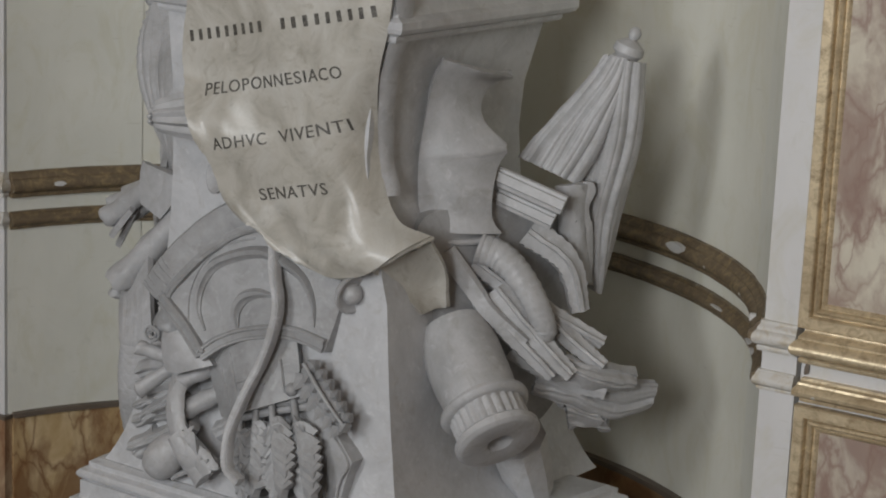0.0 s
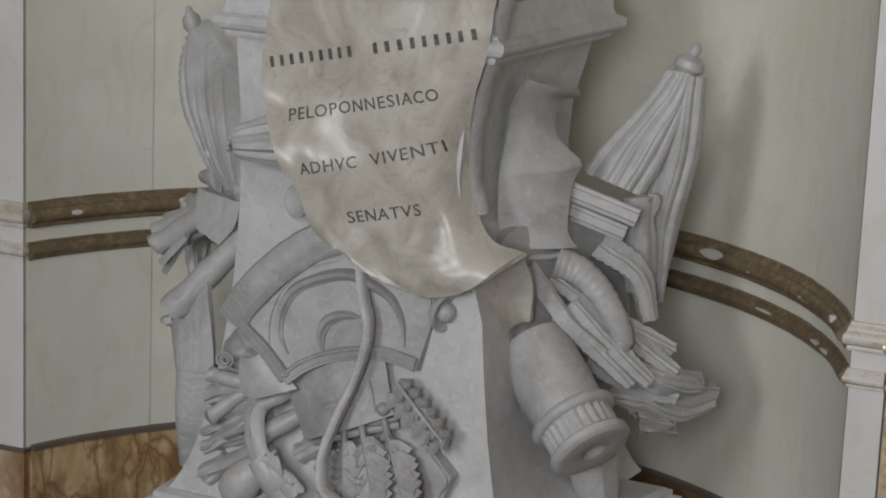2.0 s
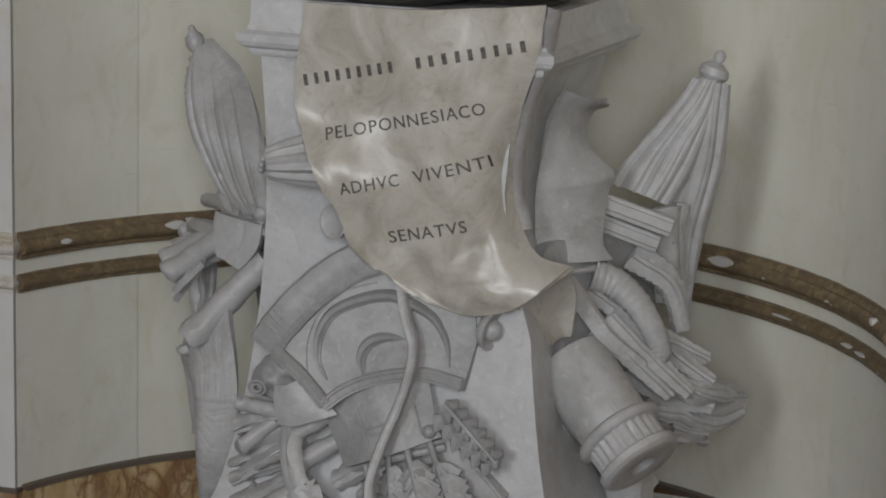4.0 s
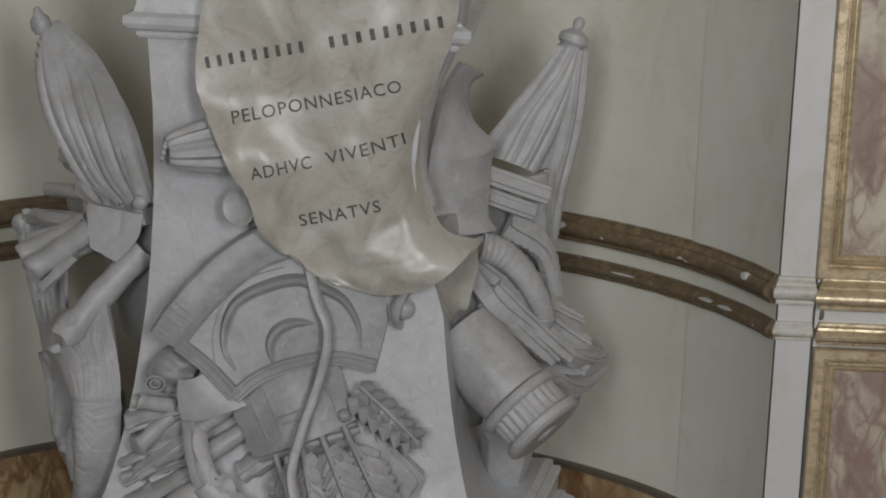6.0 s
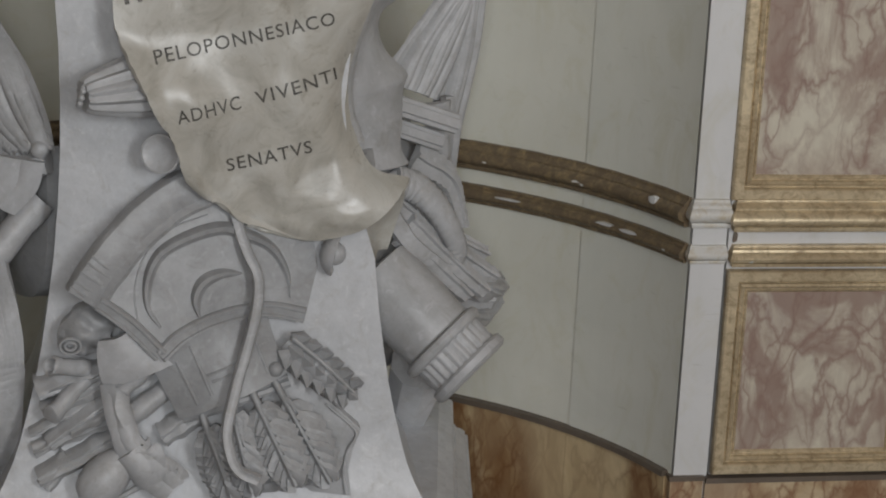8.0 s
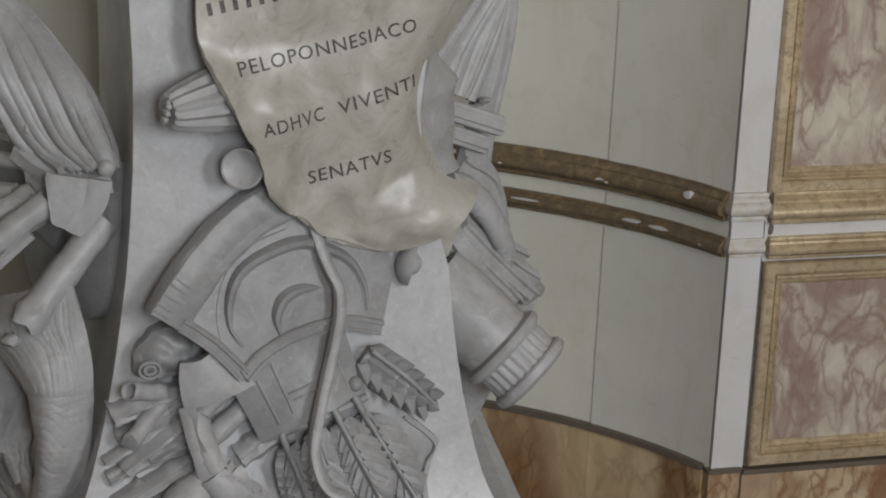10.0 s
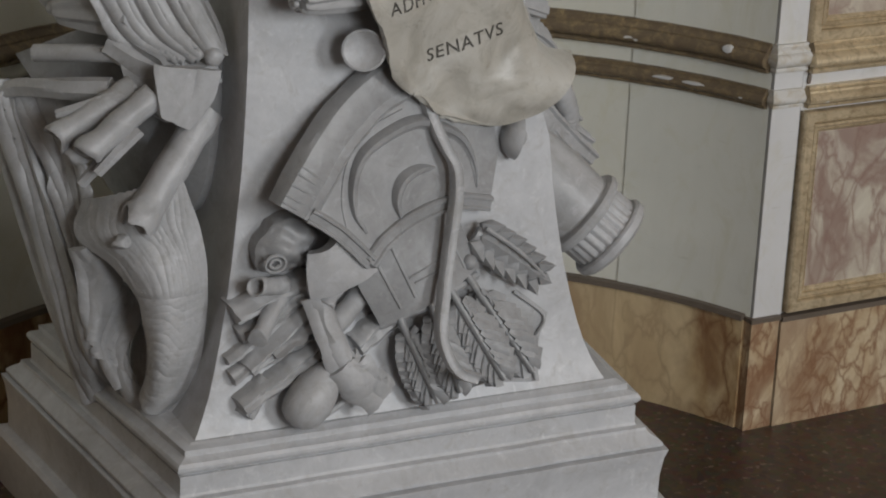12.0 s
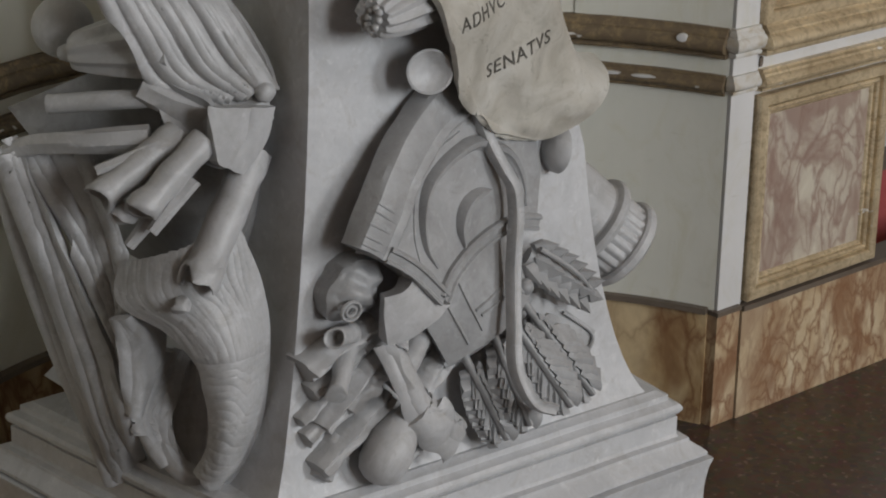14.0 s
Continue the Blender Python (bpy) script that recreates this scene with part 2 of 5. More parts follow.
def sweep(bm, path, section, ref=(0, -1, 0), cap=True, close=False):
    """Sweeps section(s) -> [(side, out), ...] along path; ref is the direction of 'out'."""
    rows, n = [], len(path)
    ref = V(ref)
    for i, p in enumerate(path):
        t = (path[min(i + 1, n - 1)] - path[max(i - 1, 0)])
        t = t.normalized() if t.length > 1e-9 else V((0, 0, 1))
        side = t.cross(ref)
        side = side.normalized() if side.length > 1e-6 else t.orthogonal().normalized()
        out = side.cross(t).normalized()
        rows.append([bm.verts.new(p + side * a + out * b) for a, b in section(i / (n - 1))])
    quads(bm, rows, close_u=True, close_v=close)
    if cap and not close:
        bm.faces.new(rows[0])
        bm.faces.new(list(reversed(rows[-1])))


def oval(rs, ro, n=12, ribs=0, amp=0.0, phase=0.0):
    out = []
    for k in range(n):
        a = 2 * math.pi * k / n
        q = 1 + amp * math.cos(ribs * a + phase)
        out.append((rs * math.cos(a) * q, ro * math.sin(a) * q))
    return out


def tube(bm, pts, radii, n=12, steps=24, flat=1.0, ref=(0, -1, 0), ribs=0, amp=0.0):
    sweep(bm, spline(pts, steps), lambda s: oval(ranged(radii, s), ranged(radii, s) * flat, n, ribs, amp), ref)


def lathe(bm, base, axis, profile, n=28, ribs=0, amp=0.0, zone=(0, 1e9)):
    """Turned form: profile of (distance along axis, radius)."""
    ax = V(axis).normalized()
    e1 = ax.orthogonal().normalized()
    e2 = ax.cross(e1)
    rows = []
    for h, r in profile:
        row = []
        for k in range(n):
            a = 2 * math.pi * k / n
            q = r * (1 + (amp * math.cos(ribs * a) if ribs and zone[0] <= h <= zone[1] else 0))
            row.append(bm.verts.new(V(base) + ax * h + e1 * q * math.cos(a) + e2 * q * math.sin(a)))
        rows.append(row)
    quads(bm, rows, close_u=True)
    if profile[0][1] > 1e-4:
        bm.faces.new(rows[0])
    if profile[-1][1] > 1e-4:
        bm.faces.new(list(reversed(rows[-1])))


def sheet(bm, fn, nu, nv, th):
    """A thick sheet from fn(u, v)."""
    p = np.array([[tuple(fn(i / (nu - 1), j / (nv - 1))) for i in range(nu)] for j in range(nv)])
    du, dv = np.gradient(p, axis=1), np.gradient(p, axis=0)
    nrm = np.cross(du, dv)
    nrm /= np.linalg.norm(nrm, axis=2, keepdims=True) + 1e-12
    back = p - nrm * th
    a = [[bm.verts.new(p[j, i]) for i in range(nu)] for j in range(nv)]
    b = [[bm.verts.new(back[j, i]) for i in range(nu)] for j in range(nv)]
    quads(bm, a)
    quads(bm, [list(reversed(r)) for r in b])
    for j in range(nv - 1):
        bm.faces.new((a[j][0], a[j + 1][0], b[j + 1][0], b[j][0]))
        bm.faces.new((a[j][-1], b[j][-1], b[j + 1][-1], a[j + 1][-1]))
    for i in range(nu - 1):
        bm.faces.new((a[0][i], b[0][i], b[0][i + 1], a[0][i + 1]))
        bm.faces.new((a[-1][i], a[-1][i + 1], b[-1][i + 1], b[-1][i]))


def between(left, right, folds=0, depth=0.0, out=(0, -1, 0), bulge=0.0, twist=0.0, n=40):
    """fn(u, v) of a cloth between two edges that run along v, with folds across u."""
    le, ri, o = spline(left, n), spline(right, n), V(out).normalized()

    def at(c, v):
        x = v * (n - 1)
        j = min(int(x), n - 2)
        return c[j].lerp(c[j + 1], x - j)

    def fn(u, v):
        p = at(le, v).lerp(at(ri, v), u)
        w = math.sin(2 * math.pi * folds * (u + twist * math.sin(2.4 * v + 0.6)) + 0.8)
        w = math.copysign(abs(w) ** 0.7, w)
        w += 0.35 * math.sin(2 * math.pi * folds * 2.3 * u + 3 * v)
        return p + o * (depth * w * (0.45 + 0.55 * math.sin(math.pi * min(1, v + 0.15))) + bulge * math.sin(math.pi * u))
    return fn


def draped(left, right, ridges, depth, out, bulge=0.0, seed=0.0, n=48):
    """fn(u, v) of a cloth between two edges with irregular folds that run along v and fade in and out."""
    le, ri, o = spline(left, n), spline(right, n), V(out).normalized()

    wide = 0.8 * sum((a - b).length for a, b in zip(le, ri)) / n

    def at(c, v):
        x = v * (n - 1)
        j = min(int(x), n - 2)
        return c[j].lerp(c[j + 1], x - j)

    def fn(u, v):
        a0, b0 = at(le, v), at(ri, v)
        p = a0.lerp(b0, u)
        thin = min(1.0, (b0 - a0).length / wide)
        q = u + 0.17 * noise.noise(V((u * 1.7, v * 1.9, seed)))
        h = 0.0
        for f, a in ((1.0, 1.0), (2.13, 0.5), (4.4, 0.2)):
            ph = 2 * math.pi * ridges * f * q + seed * 3 * f
            w = math.sin(ph + 0.55 * math.sin(ph))
            h += a * w * (0.65 + 0.75 * noise.noise(V((u * 4 * f, v * 2.3, seed + f))))
        return p + o * (depth * h * thin + bulge * math.sin(math.pi * u))
    return fn


def plate(bm, outline, normal, height, th, smooth=True, rings=9, samples=60, power=2.2):
    """A domed plate of the outline, th thick, rising by height at its middle."""
    n = V(normal).normalized()
    if smooth:
        o = spline(outline, samples, True)
    else:
        o, k = [], len(outline)
        per = max(1, samples // k)
        for i in range(k):
            a, b = V(outline[i]), V(outline[(i + 1) % k])
            o += [a.lerp(b, j / per) for j in range(per)]
    c = sum(o, V()) / len(o)
    rows = [[bm.verts.new(q - n * th) for q in o]]
    for i in range(rings):
        r = 1 - i / rings
        rr = 1 - (1 - r) * 0.96 if i else 1
        rows.append([bm.verts.new(c + (q - c) * r + n * height * (1 - r ** power)) for q in o])
    quads(bm, rows, close_u=True)
    mid = bm.verts.new(c + n * height)
    last = rows[-1]
    for i in range(len(last)):
        bm.faces.new((last[i], last[(i + 1) % len(last)], mid))
    bm.faces.new(list(reversed(rows[0])))


def box(bm, x0, x1, y0, y1, z0, z1):
    v = [bm.verts.new((x, y, z)) for z in (z0, z1) for y in (y0, y1) for x in (x0, x1)]
    for f in ((0, 2, 3, 1), (4, 5, 7, 6), (0, 1, 5, 4), (2, 6, 7, 3), (0, 4, 6, 2), (1, 3, 7, 5)):
        bm.faces.new([v[i] for i in f])


def ball(bm, c, r, n=14):
    prof = [(r - r * math.cos(math.pi * i / n), r * math.sin(math.pi * i / n)) for i in range(n + 1)]
    lathe(bm, V(c) - V((0, 0, r)), (0, 0, 1), [(h, max(q, 0.00005)) for h, q in prof], 18)


def rough_up(bm, amp, scale):
    """Hand-carved unevenness."""
    for v in bm.verts:
        q = v.co * scale
        v.co += amp * V((noise.noise(q), noise.noise(q + V((9, 2, 4))), noise.noise(q + V((3, 8, 1)))))


def mesh_of(name, bm, mat, smooth=True, angle=0.7):
    bmesh.ops.recalc_face_normals(bm, faces=bm.faces)
    if smooth:
        for f in bm.faces:
            f.smooth = True
        for e in bm.edges:
            if len(e.link_faces) == 2 and e.calc_face_angle(0) > angle:
                e.smooth = False
    me = bpy.data.meshes.new(name)
    bm.to_mesh(me)
    bm.free()
    me.materials.append(mat)
    return me


SHIFT = V()


def part(name, bm, mat, parent, label="", smooth=True, angle=0.7):
    """One mesh under a thing or a part, given in world places less SHIFT."""
    bmesh.ops.translate(bm, vec=SHIFT, verts=bm.verts[:])
    ob = new(name, mesh_of(name, bm, mat, smooth, angle))
    if parent is not None:
        ob.parent = parent
        ob.matrix_parent_inverse = Matrix.Translation(-base_of(parent))
    return tagged(ob, label)


def base_of(ob):
    return ob.location + (base_of(ob.parent) + ob.matrix_parent_inverse.translation if ob.parent else V())


def thing(name, base, label, category, group="", kind=""):
    ob = new(name)
    ob.location = base
    ob.empty_display_size = 0.05
    return tagged(ob, label, category, group, kind)


def whole(name, bm, mat, label, category, kind="structure", smooth=True):
    return tagged(part(name, bm, mat, None, "", smooth), label, category, "", kind)


def B():
    return bmesh.new()

# ---- the room ----
WALL_Y, CX, CY, NR = 0.345, 0.985, 0.0, 1.045
TH = math.asin(CX / NR)

bm = B()
box(bm, -4.2, 4.2, -5.6, 1.5, -0.1, 0.0)
whole("floor", bm, FLOOR, "dark brown polished terrazzo floor with pale chips", "floor")
# ceiling and outer walls stay out of view, their brown only tones the bounce
bm = B()
box(bm, -4.3, 4.3, -5.7, 1.5, 3.6, 3.75)
whole("ceiling", bm, ROOM_BOUNCE, "unseen ceiling, invented brown that dims and warms bounced light", "ceiling")


def wall_with_windows(bm, x0, x1, y0, y1, holes):
    """A wall along x with window openings (x0, x1, z0, z1)."""
    xs = x0
    for a, b, z0, z1 in holes:
        box(bm, xs, a, y0, y1, 0, 3.6)
        box(bm, a, b, y0, y1, 0, z0)
        box(bm, a, b, y0, y1, z1, 3.6)
        xs = b
    box(bm, xs, x1, y0, y1, 0, 3.6)


bm = B()
wall_with_windows(bm, -4.2, 4.2, -5.85, -5.6, [(-1.1, 0.0, 1.6, 3.3), (1.35, 2.45, 1.6, 3.3)])
whole("wall_south", bm, ROOM_BOUNCE, "unseen wall with two windows, invented brown that warms bounced light", "wall", smooth=False)
# west wall is out of view, kept dark to hold back bounced light
bm = B()
box(bm, -4.45, -4.2, -5.6, 1.4, 0, 3.6)
whole("wall_west", bm, BOUNCE_CUT, "unseen west wall, made dark brown to cut bounced light", "wall", smooth=False)
bm = B()
box(bm, 4.2, 4.45, -5.6, 1.4, 0, 3.6)
whole("wall_east", bm, ROOM_BOUNCE, "unseen east wall, invented brown that warms bounced light", "wall", smooth=False)

# niche shell
NA = 80


def arc(r, z, a0=-TH, a1=TH, n=NA):
    return [V((r * math.sin(a0 + (a1 - a0) * i / n), CY + r * math.cos(a0 + (a1 - a0) * i / n), z)) for i in range(n + 1)]


for name, a0, a1, mat, text in (("niche_wall_1", -TH, -0.9053, NICHE_SIDE, "curved niche side painted grey-green"), ("niche_wall_2", -0.905, 0.917, NICHE, "curved niche wall painted pale cream-grey"), ("niche_wall_3", 0.9173, TH, NICHE_SIDE, "curved niche side painted grey-green")):
    bm = B()
    n = max(8, int(NA * (a1 - a0) / (2 * TH)))
    step = 0.003 if mat is NICHE_SIDE else 0.0
    for r in (NR - step, NR + 0.12):
        quads(bm, [[bm.verts.new(p) for p in arc(r, z, a0, a1, n)] for z in (0, 0.26, 0.72, 0.86, 1.6, 2.6, 3.6)])
    whole(name, bm, mat, text, "wall")

# reveals beside the niche and the flat walls
NY = CY + NR * math.cos(TH)


def flat_wall(name, side):
    s = side
    bm = B()
    a, b = sorted((s * CX, s * 1.057))
    box(bm, a, b, WALL_Y - 0.004, NY + 0.03, 0, 3.6)
    a, b = sorted((s * 1.064, s * 1.50))
    box(bm, a, b, WALL_Y + 0.004, NY + 0.4, 0, 3.6)
    a, b = sorted((s * 1.05, s * 1.07))
    box(bm, a, b, WALL_Y + 0.035, NY + 0.3, 0, 3.6)
    return whole(name, bm, WHITE, "white painted wooden wall strip beside the niche", "wall", smooth=False)


flat_wall("wall_north_1", 1)
flat_wall("wall_north_2", -1)
bm = B()
box(bm, -4.2, -1.502, WALL_Y + 0.004, WALL_Y + 0.2, 0, 3.6)
whole("wall_north_3", bm, ROOM_BOUNCE, "unseen wall left of the niche, invented brown that warms bounced light", "wall", smooth=False)
# recess beyond the panelled pier
bm = B()
box(bm, 1.5, 4.2, 0.62, 0.8, 0, 3.6)
whole("wall_north_4", bm, GREY, "grey-white wall set back behind the pier", "wall", smooth=False)
bm = B()
box(bm, 1.5, 4.2, 0.597, 0.618, 0.02, 0.325)
whole("wall_covering", bm, RED, "red fabric covering on the low recess wall", "wall covering", smooth=False)
bm = B()
box(bm, 1.5, 4.2, 0.588, 0.618, 0.327, 0.372)
whole("dado_rail", bm, DARKLINE, "dark brown rail above the red fabric", "rail", smooth=False)


# ---- rails ----
def rail_section(z0, z1, d, kind):
    """Moulding outline as (out, z), from bottom to top."""
    h = z1 - z0
    if kind == "upper":
        pts = [(0.0, 0.0), (0.45, 0.0), (0.5, 0.06), (0.5, 0.12), (0.42, 0.17), (0.62, 0.2), (0.85, 0.26), (0.98, 0.36), (1.0, 0.46), (0.93, 0.57),
               (0.76, 0.66), (0.6, 0.7), (0.6, 0.76), (0.5, 0.82), (0.34, 0.88), (0.28, 0.94), (0.28, 1.0), (0, 1.0)]
    else:
        pts = [(0.0, 0.0), (0.4, 0.0), (0.45, 0.1), (0.4, 0.16), (0.7, 0.22), (0.95, 0.34), (1.0, 0.48), (0.9, 0.62), (0.66, 0.72), (0.62, 0.82), (0.42, 0.9), (0.4, 1.0), (0, 1.0)]
    return [(o * d, z0 + h * q) for o, q in pts]


RAILS = (("upper", 0.796, 0.858, 0.042), ("lower", 0.719, 0.761, 0.030))


def run(bm, sec, points):
    """Runs a moulding along points (position, outward direction); the z of sec is absolute."""
    rows = [[bm.verts.new((p[0] + o[0] * a, p[1] + o[1] * a, z)) for a, z in sec] for p, o in points]
    quads(bm, rows, close_u=True)
    bm.faces.new(rows[0])
    bm.faces.new(list(reversed(rows[-1])))


for kind, z0, z1, d in RAILS:
    bm = B()
    run(bm, rail_section(z0, z1, d * 0.8, kind), [((p.x, p.y), ((-p.x) / NR, (CY - p.y) / NR)) for p in arc(NR - 0.001, 0, -TH + 0.005, TH - 0.005)])
    rough_up(bm, 0.0012, 30)
    whole("trim_niche_" + kind, bm, GILT_OLD, "worn brown-gold moulded rail curving round the niche", "rail")
    for s in (1, -1):
        bm = B()
        y = WALL_Y - 0.004
        run(bm, rail_section(z0 + 0.003, z1, d * 0.72, kind), [((s * (CX - 0.0), NY), (-s * 0.5, 0)), ((s * CX, y), (-s * 0.5, -0.8)), ((s * 1.055, y), (s * 0.16, -0.8)), ((s * 1.055, y + 0.03), (s * 0.16, 0))])
        rough_up(bm, 0.0012, 40)
        whole("trim_strip_" + kind, bm, GESSO, "chipped white and gilt moulding return on the white strip", "moulding")
    bm = B()
    y = WALL_Y + 0.004
    run(bm, rail_section(z0 - 0.004, z1, d * 1.2, kind), [((1.078, y), (-0.45, 0)), ((1.078, y), (-0.45, -1)), ((1.497, y), (0.7, -1)), ((1.497, y + 0.4), (0.7, 0))])
    rough_up(bm, 0.001, 40)
    whole("trim_wall_" + kind, bm, GILT, "gilded moulded dado rail with white chips", "rail")

# chips of bare gesso on the niche rail
for a, z, w, h in ((0.544, 0.832, 0.034, 0.011), (1.14, 0.834, 0.010, 0.008), (-1.11, 0.826, 0.016, 0.006), (-0.82, 0.834, 0.026, 0.01), (0.994, 0.745, 0.023, 0.0032), (1.062, 0.744, 0.025, 0.0034), (0.74, 0.745, 0.03, 0.0022)):
    bm = B()
    r = NR - (0.036 if z > 0.78 else 0.027)
    c = V((r * math.sin(a), CY + r * math.cos(a), z))
    t = V((math.cos(a), -math.sin(a), 0))
    o = [c + t * (w * math.cos(k * math.pi / 6) * (0.7 + 0.5 * random.random())) + V((0, 0, h * math.sin(k * math.pi / 6))) for k in range(12)]
    plate(bm, o, (-math.sin(a), -math.cos(a), 0), 0.001, 0.012, True, 3, 24)
    whole("trim_chip", bm, WHITE, "white chip in the worn gilding", "chip")
bm = B()
plate(bm, [(1.072, WALL_Y - 0.001, 0.766), (1.08, WALL_Y - 0.001, 0.768), (1.081, WALL_Y - 0.001, 0.784), (1.074, WALL_Y - 0.001, 0.785)], (0, -1, 0), 0.001, 0.003, True, 3, 20)
whole("trim_knot", bm, DARKLINE, "small dark knot in the white band", "mark")

# ---- skirting ----
bm = B()
run(bm, [(-0.02, 0), (0.012, 0), (0.012, 0.25), (-0.02, 0.25)], [((p.x, p.y), ((-p.x) / NR, (CY - p.y) / NR)) for p in arc(NR, 0, -TH + 0.012, TH - 0.012)])
whole("baseboard_niche", bm, OCHRE, "ochre painted-marble skirting with brown veins", "skirting")
bm = B()
run(bm, [(-0.02, 0.2505), (0.02, 0.2505), (0.018, 0.262), (-0.02, 0.264)], [((p.x, p.y), ((-p.x) / NR, (CY - p.y) / NR)) for p in arc(NR, 0, -TH + 0.012, TH - 0.012)])
whole("trim_skirting_niche", bm, DARKLINE, "dark brown line on top of the skirting", "trim")
for s in (1, -1):
    def span(a, b):
        return sorted((s * a, s * b))
    bm = B()
    a, b = span(CX - 0.008, 1.048)
    box(bm, a, b, WALL_Y - 0.012, NY + 0.02, 0, 0.248)
    whole("baseboard_strip", bm, OCHRE_PALE, "narrow painted-marble skirting block below the strip", "skirting", smooth=False)
    bm = B()
    a, b = span(CX - 0.011, 1.050)
    box(bm, a, b, WALL_Y - 0.016, NY + 0.02, 0.2485, 0.258)
    whole("trim_skirting_strip", bm, DARKLINE, "dark brown line on top of the skirting block", "trim", smooth=False)
    bm = B()
    a, b = span(1.052, 2.6)
    box(bm, a, b, WALL_Y - 0.016, WALL_Y + 0.05, 0, 0.244)
    whole("baseboard_wall", bm, OCHRE_PALE, "pale ochre painted-marble skirting with red-brown veins", "skirting", smooth=False)
    bm = B()
    a, b = span(1.052, 2.6)
    box(bm, a, b, WALL_Y - 0.021, WALL_Y + 0.05, 0.2445, 0.256)
    whole("trim_skirting_wall", bm, DARKLINE, "dark brown line on top of the skirting", "trim", smooth=False)


# ---- framed marble panels on the pier ----
def framed_panel(name, x0, x1, z0, z1, y, label):
    t = thing(name, ((x0 + x1) / 2, y, z0), label, "wall panel")
    prof = [(0.0, 0.0), (0.0, 0.018), (0.003, 0.022), (0.021, 0.022), (0.0235, 0.019), (0.025, 0.008), (0.028, 0.008), (0.0295, 0.014), (0.034, 0.017), (0.038, 0.013), (0.0395, 0.006), (0.042, 0.006), (0.044, 0.009), (0.047, 0.007), (0.05, 0.003), (0.05, 0.0)]
    corners = ((x0, z0, 1, 1), (x1, z0, -1, 1), (x1, z1, -1, -1), (x0, z1, 1, -1))
    bm = B()
    rows = [[bm.verts.new((cx + sx * a, y - o, cz + sz * a)) for a, o in prof] for cx, cz, sx, sz in corners]
    for i in range(4):
        p, q = rows[i], rows[(i + 1) % 4]
        for j in range(len(prof) - 1):
            bm.faces.new((p[j], p[j + 1], q[j + 1], q[j]))
    bmesh.ops.subdivide_edges(bm, edges=bm.edges[:], cuts=3, use_grid_fill=True)
    rough_up(bm, 0.0009, 35)
    part("frame", bm, GILT, t, "gilded moulded frame, rubbed at the edges", True, 0.4)
    bm = B()
    box(bm, x0 + 0.048, x1 - 0.048, y - 0.003, y + 0.004, z0 + 0.048, z1 - 0.048)
    part("panel", bm, PINK, t, "pinkish painted marble with brown veins", False)
    return t


framed_panel("marble_panel", 1.064, 1.494, 0.262, 0.708, WALL_Y + 0.002, "low wall panel of pink painted marble in a gilt frame")
framed_panel("marble_panel", 1.058, 1.494, 0.858, 1.95, WALL_Y + 0.002, "tall wall panel of pink painted marble in a gilt frame")

# ---- the monument ----
ped = thing("pedestal", (-0.02, 0.35, 0), "white marble monument pedestal carved with trophies of arms, in a niche", "pedestal")
SHIFT = V((0.02, 0, 0))
TURN = Matrix.Translation((-0.02, 0.0, 0)) @ pose(0, 0, 0, 0, 0, -3)


def square_form(bm, levels, seg=10, right=0.0, flare=0.0):
    """Sections stacked up: (z, half width, front y, back y), wider at the back by flare."""
    rows = []
    for z, w, f, b, *cut in levels:
        row = []
        r = w - (cut[0] if cut else right)
        for (xa, ya), (xb, yb) in (((-w, f), (r, f)), ((r, f), (r + flare, b)), ((r + flare, b), (-w - flare, b)), ((-w - flare, b), (-w, f))):
            for k in range(seg):
                row.append(bm.verts.new(TURN @ V((xa + (xb - xa) * k / seg, ya + (yb - ya) * k / seg, z))))
        rows.append(row)
    quads(bm, rows, close_u=True)
    bm.faces.new(rows[0])
    bm.faces.new(list(reversed(rows[-1])))


bm = B()
base_prof = [(0.0, 0.512), (0.105, 0.512), (0.112, 0.505), (0.115, 0.486), (0.17, 0.487), (0.205, 0.491), (0.222, 0.496), (0.2245, 0.496), (0.2255, 0.480), (0.2285, 0.480), (0.230, 0.488), (0.236, 0.488), (0.244, 0.480),
             (0.252, 0.468), (0.257, 0.464), (0.262, 0.463), (0.2635, 0.450), (0.268, 0.447), (0.302, 0.447), (0.303, 0.441), (0.305, 0.441), (0.308, 0.449), (0.314, 0.453), (0.320, 0.453), (0.326, 0.449), (0.329, 0.440), (0.332, 0.434), (0.343, 0.434), (0.346, 0.424), (0.350, 0.418)]
square_form(bm, [(z, w, 0.438 - w, 0.64 + (w - 0.42)) for z, w in base_prof], 14, flare=0.078)
rough_up(bm, 0.0012, 14)
part("plinth", bm, MARBLE_BLOCK, ped, "stepped and moulded white marble plinth", True, 0.35)

SHAFT = [(0.342, 0.414, 0.022), (0.36, 0.402, 0.032), (0.385, 0.389, 0.042), (0.42, 0.374, 0.052), (0.46, 0.361, 0.061), (0.51, 0.348, 0.070), (0.57, 0.335, 0.078), (0.64, 0.322, 0.086),
         (0.72, 0.311, 0.092), (0.81, 0.301, 0.097), (0.90, 0.294, 0.100), (1.0, 0.290, 0.101), (1.1, 0.290, 0.100), (1.2, 0.293, 0.098), (1.335, 0.302, 0.092)]
bm = B()
square_form(bm, [(z, w, f, 0.63 + 0.9 * (w - 0.29), 0.012 + 0.055 * max(0.0, 1 - ((z - 1.12) / 0.28) ** 2)) for z, w, f in SHAFT], 12)
rough_up(bm, 0.0015, 9)
part("shaft", bm, MARBLE_BLOCK, ped, "smooth white marble shaft flaring towards its foot", True, 0.5)

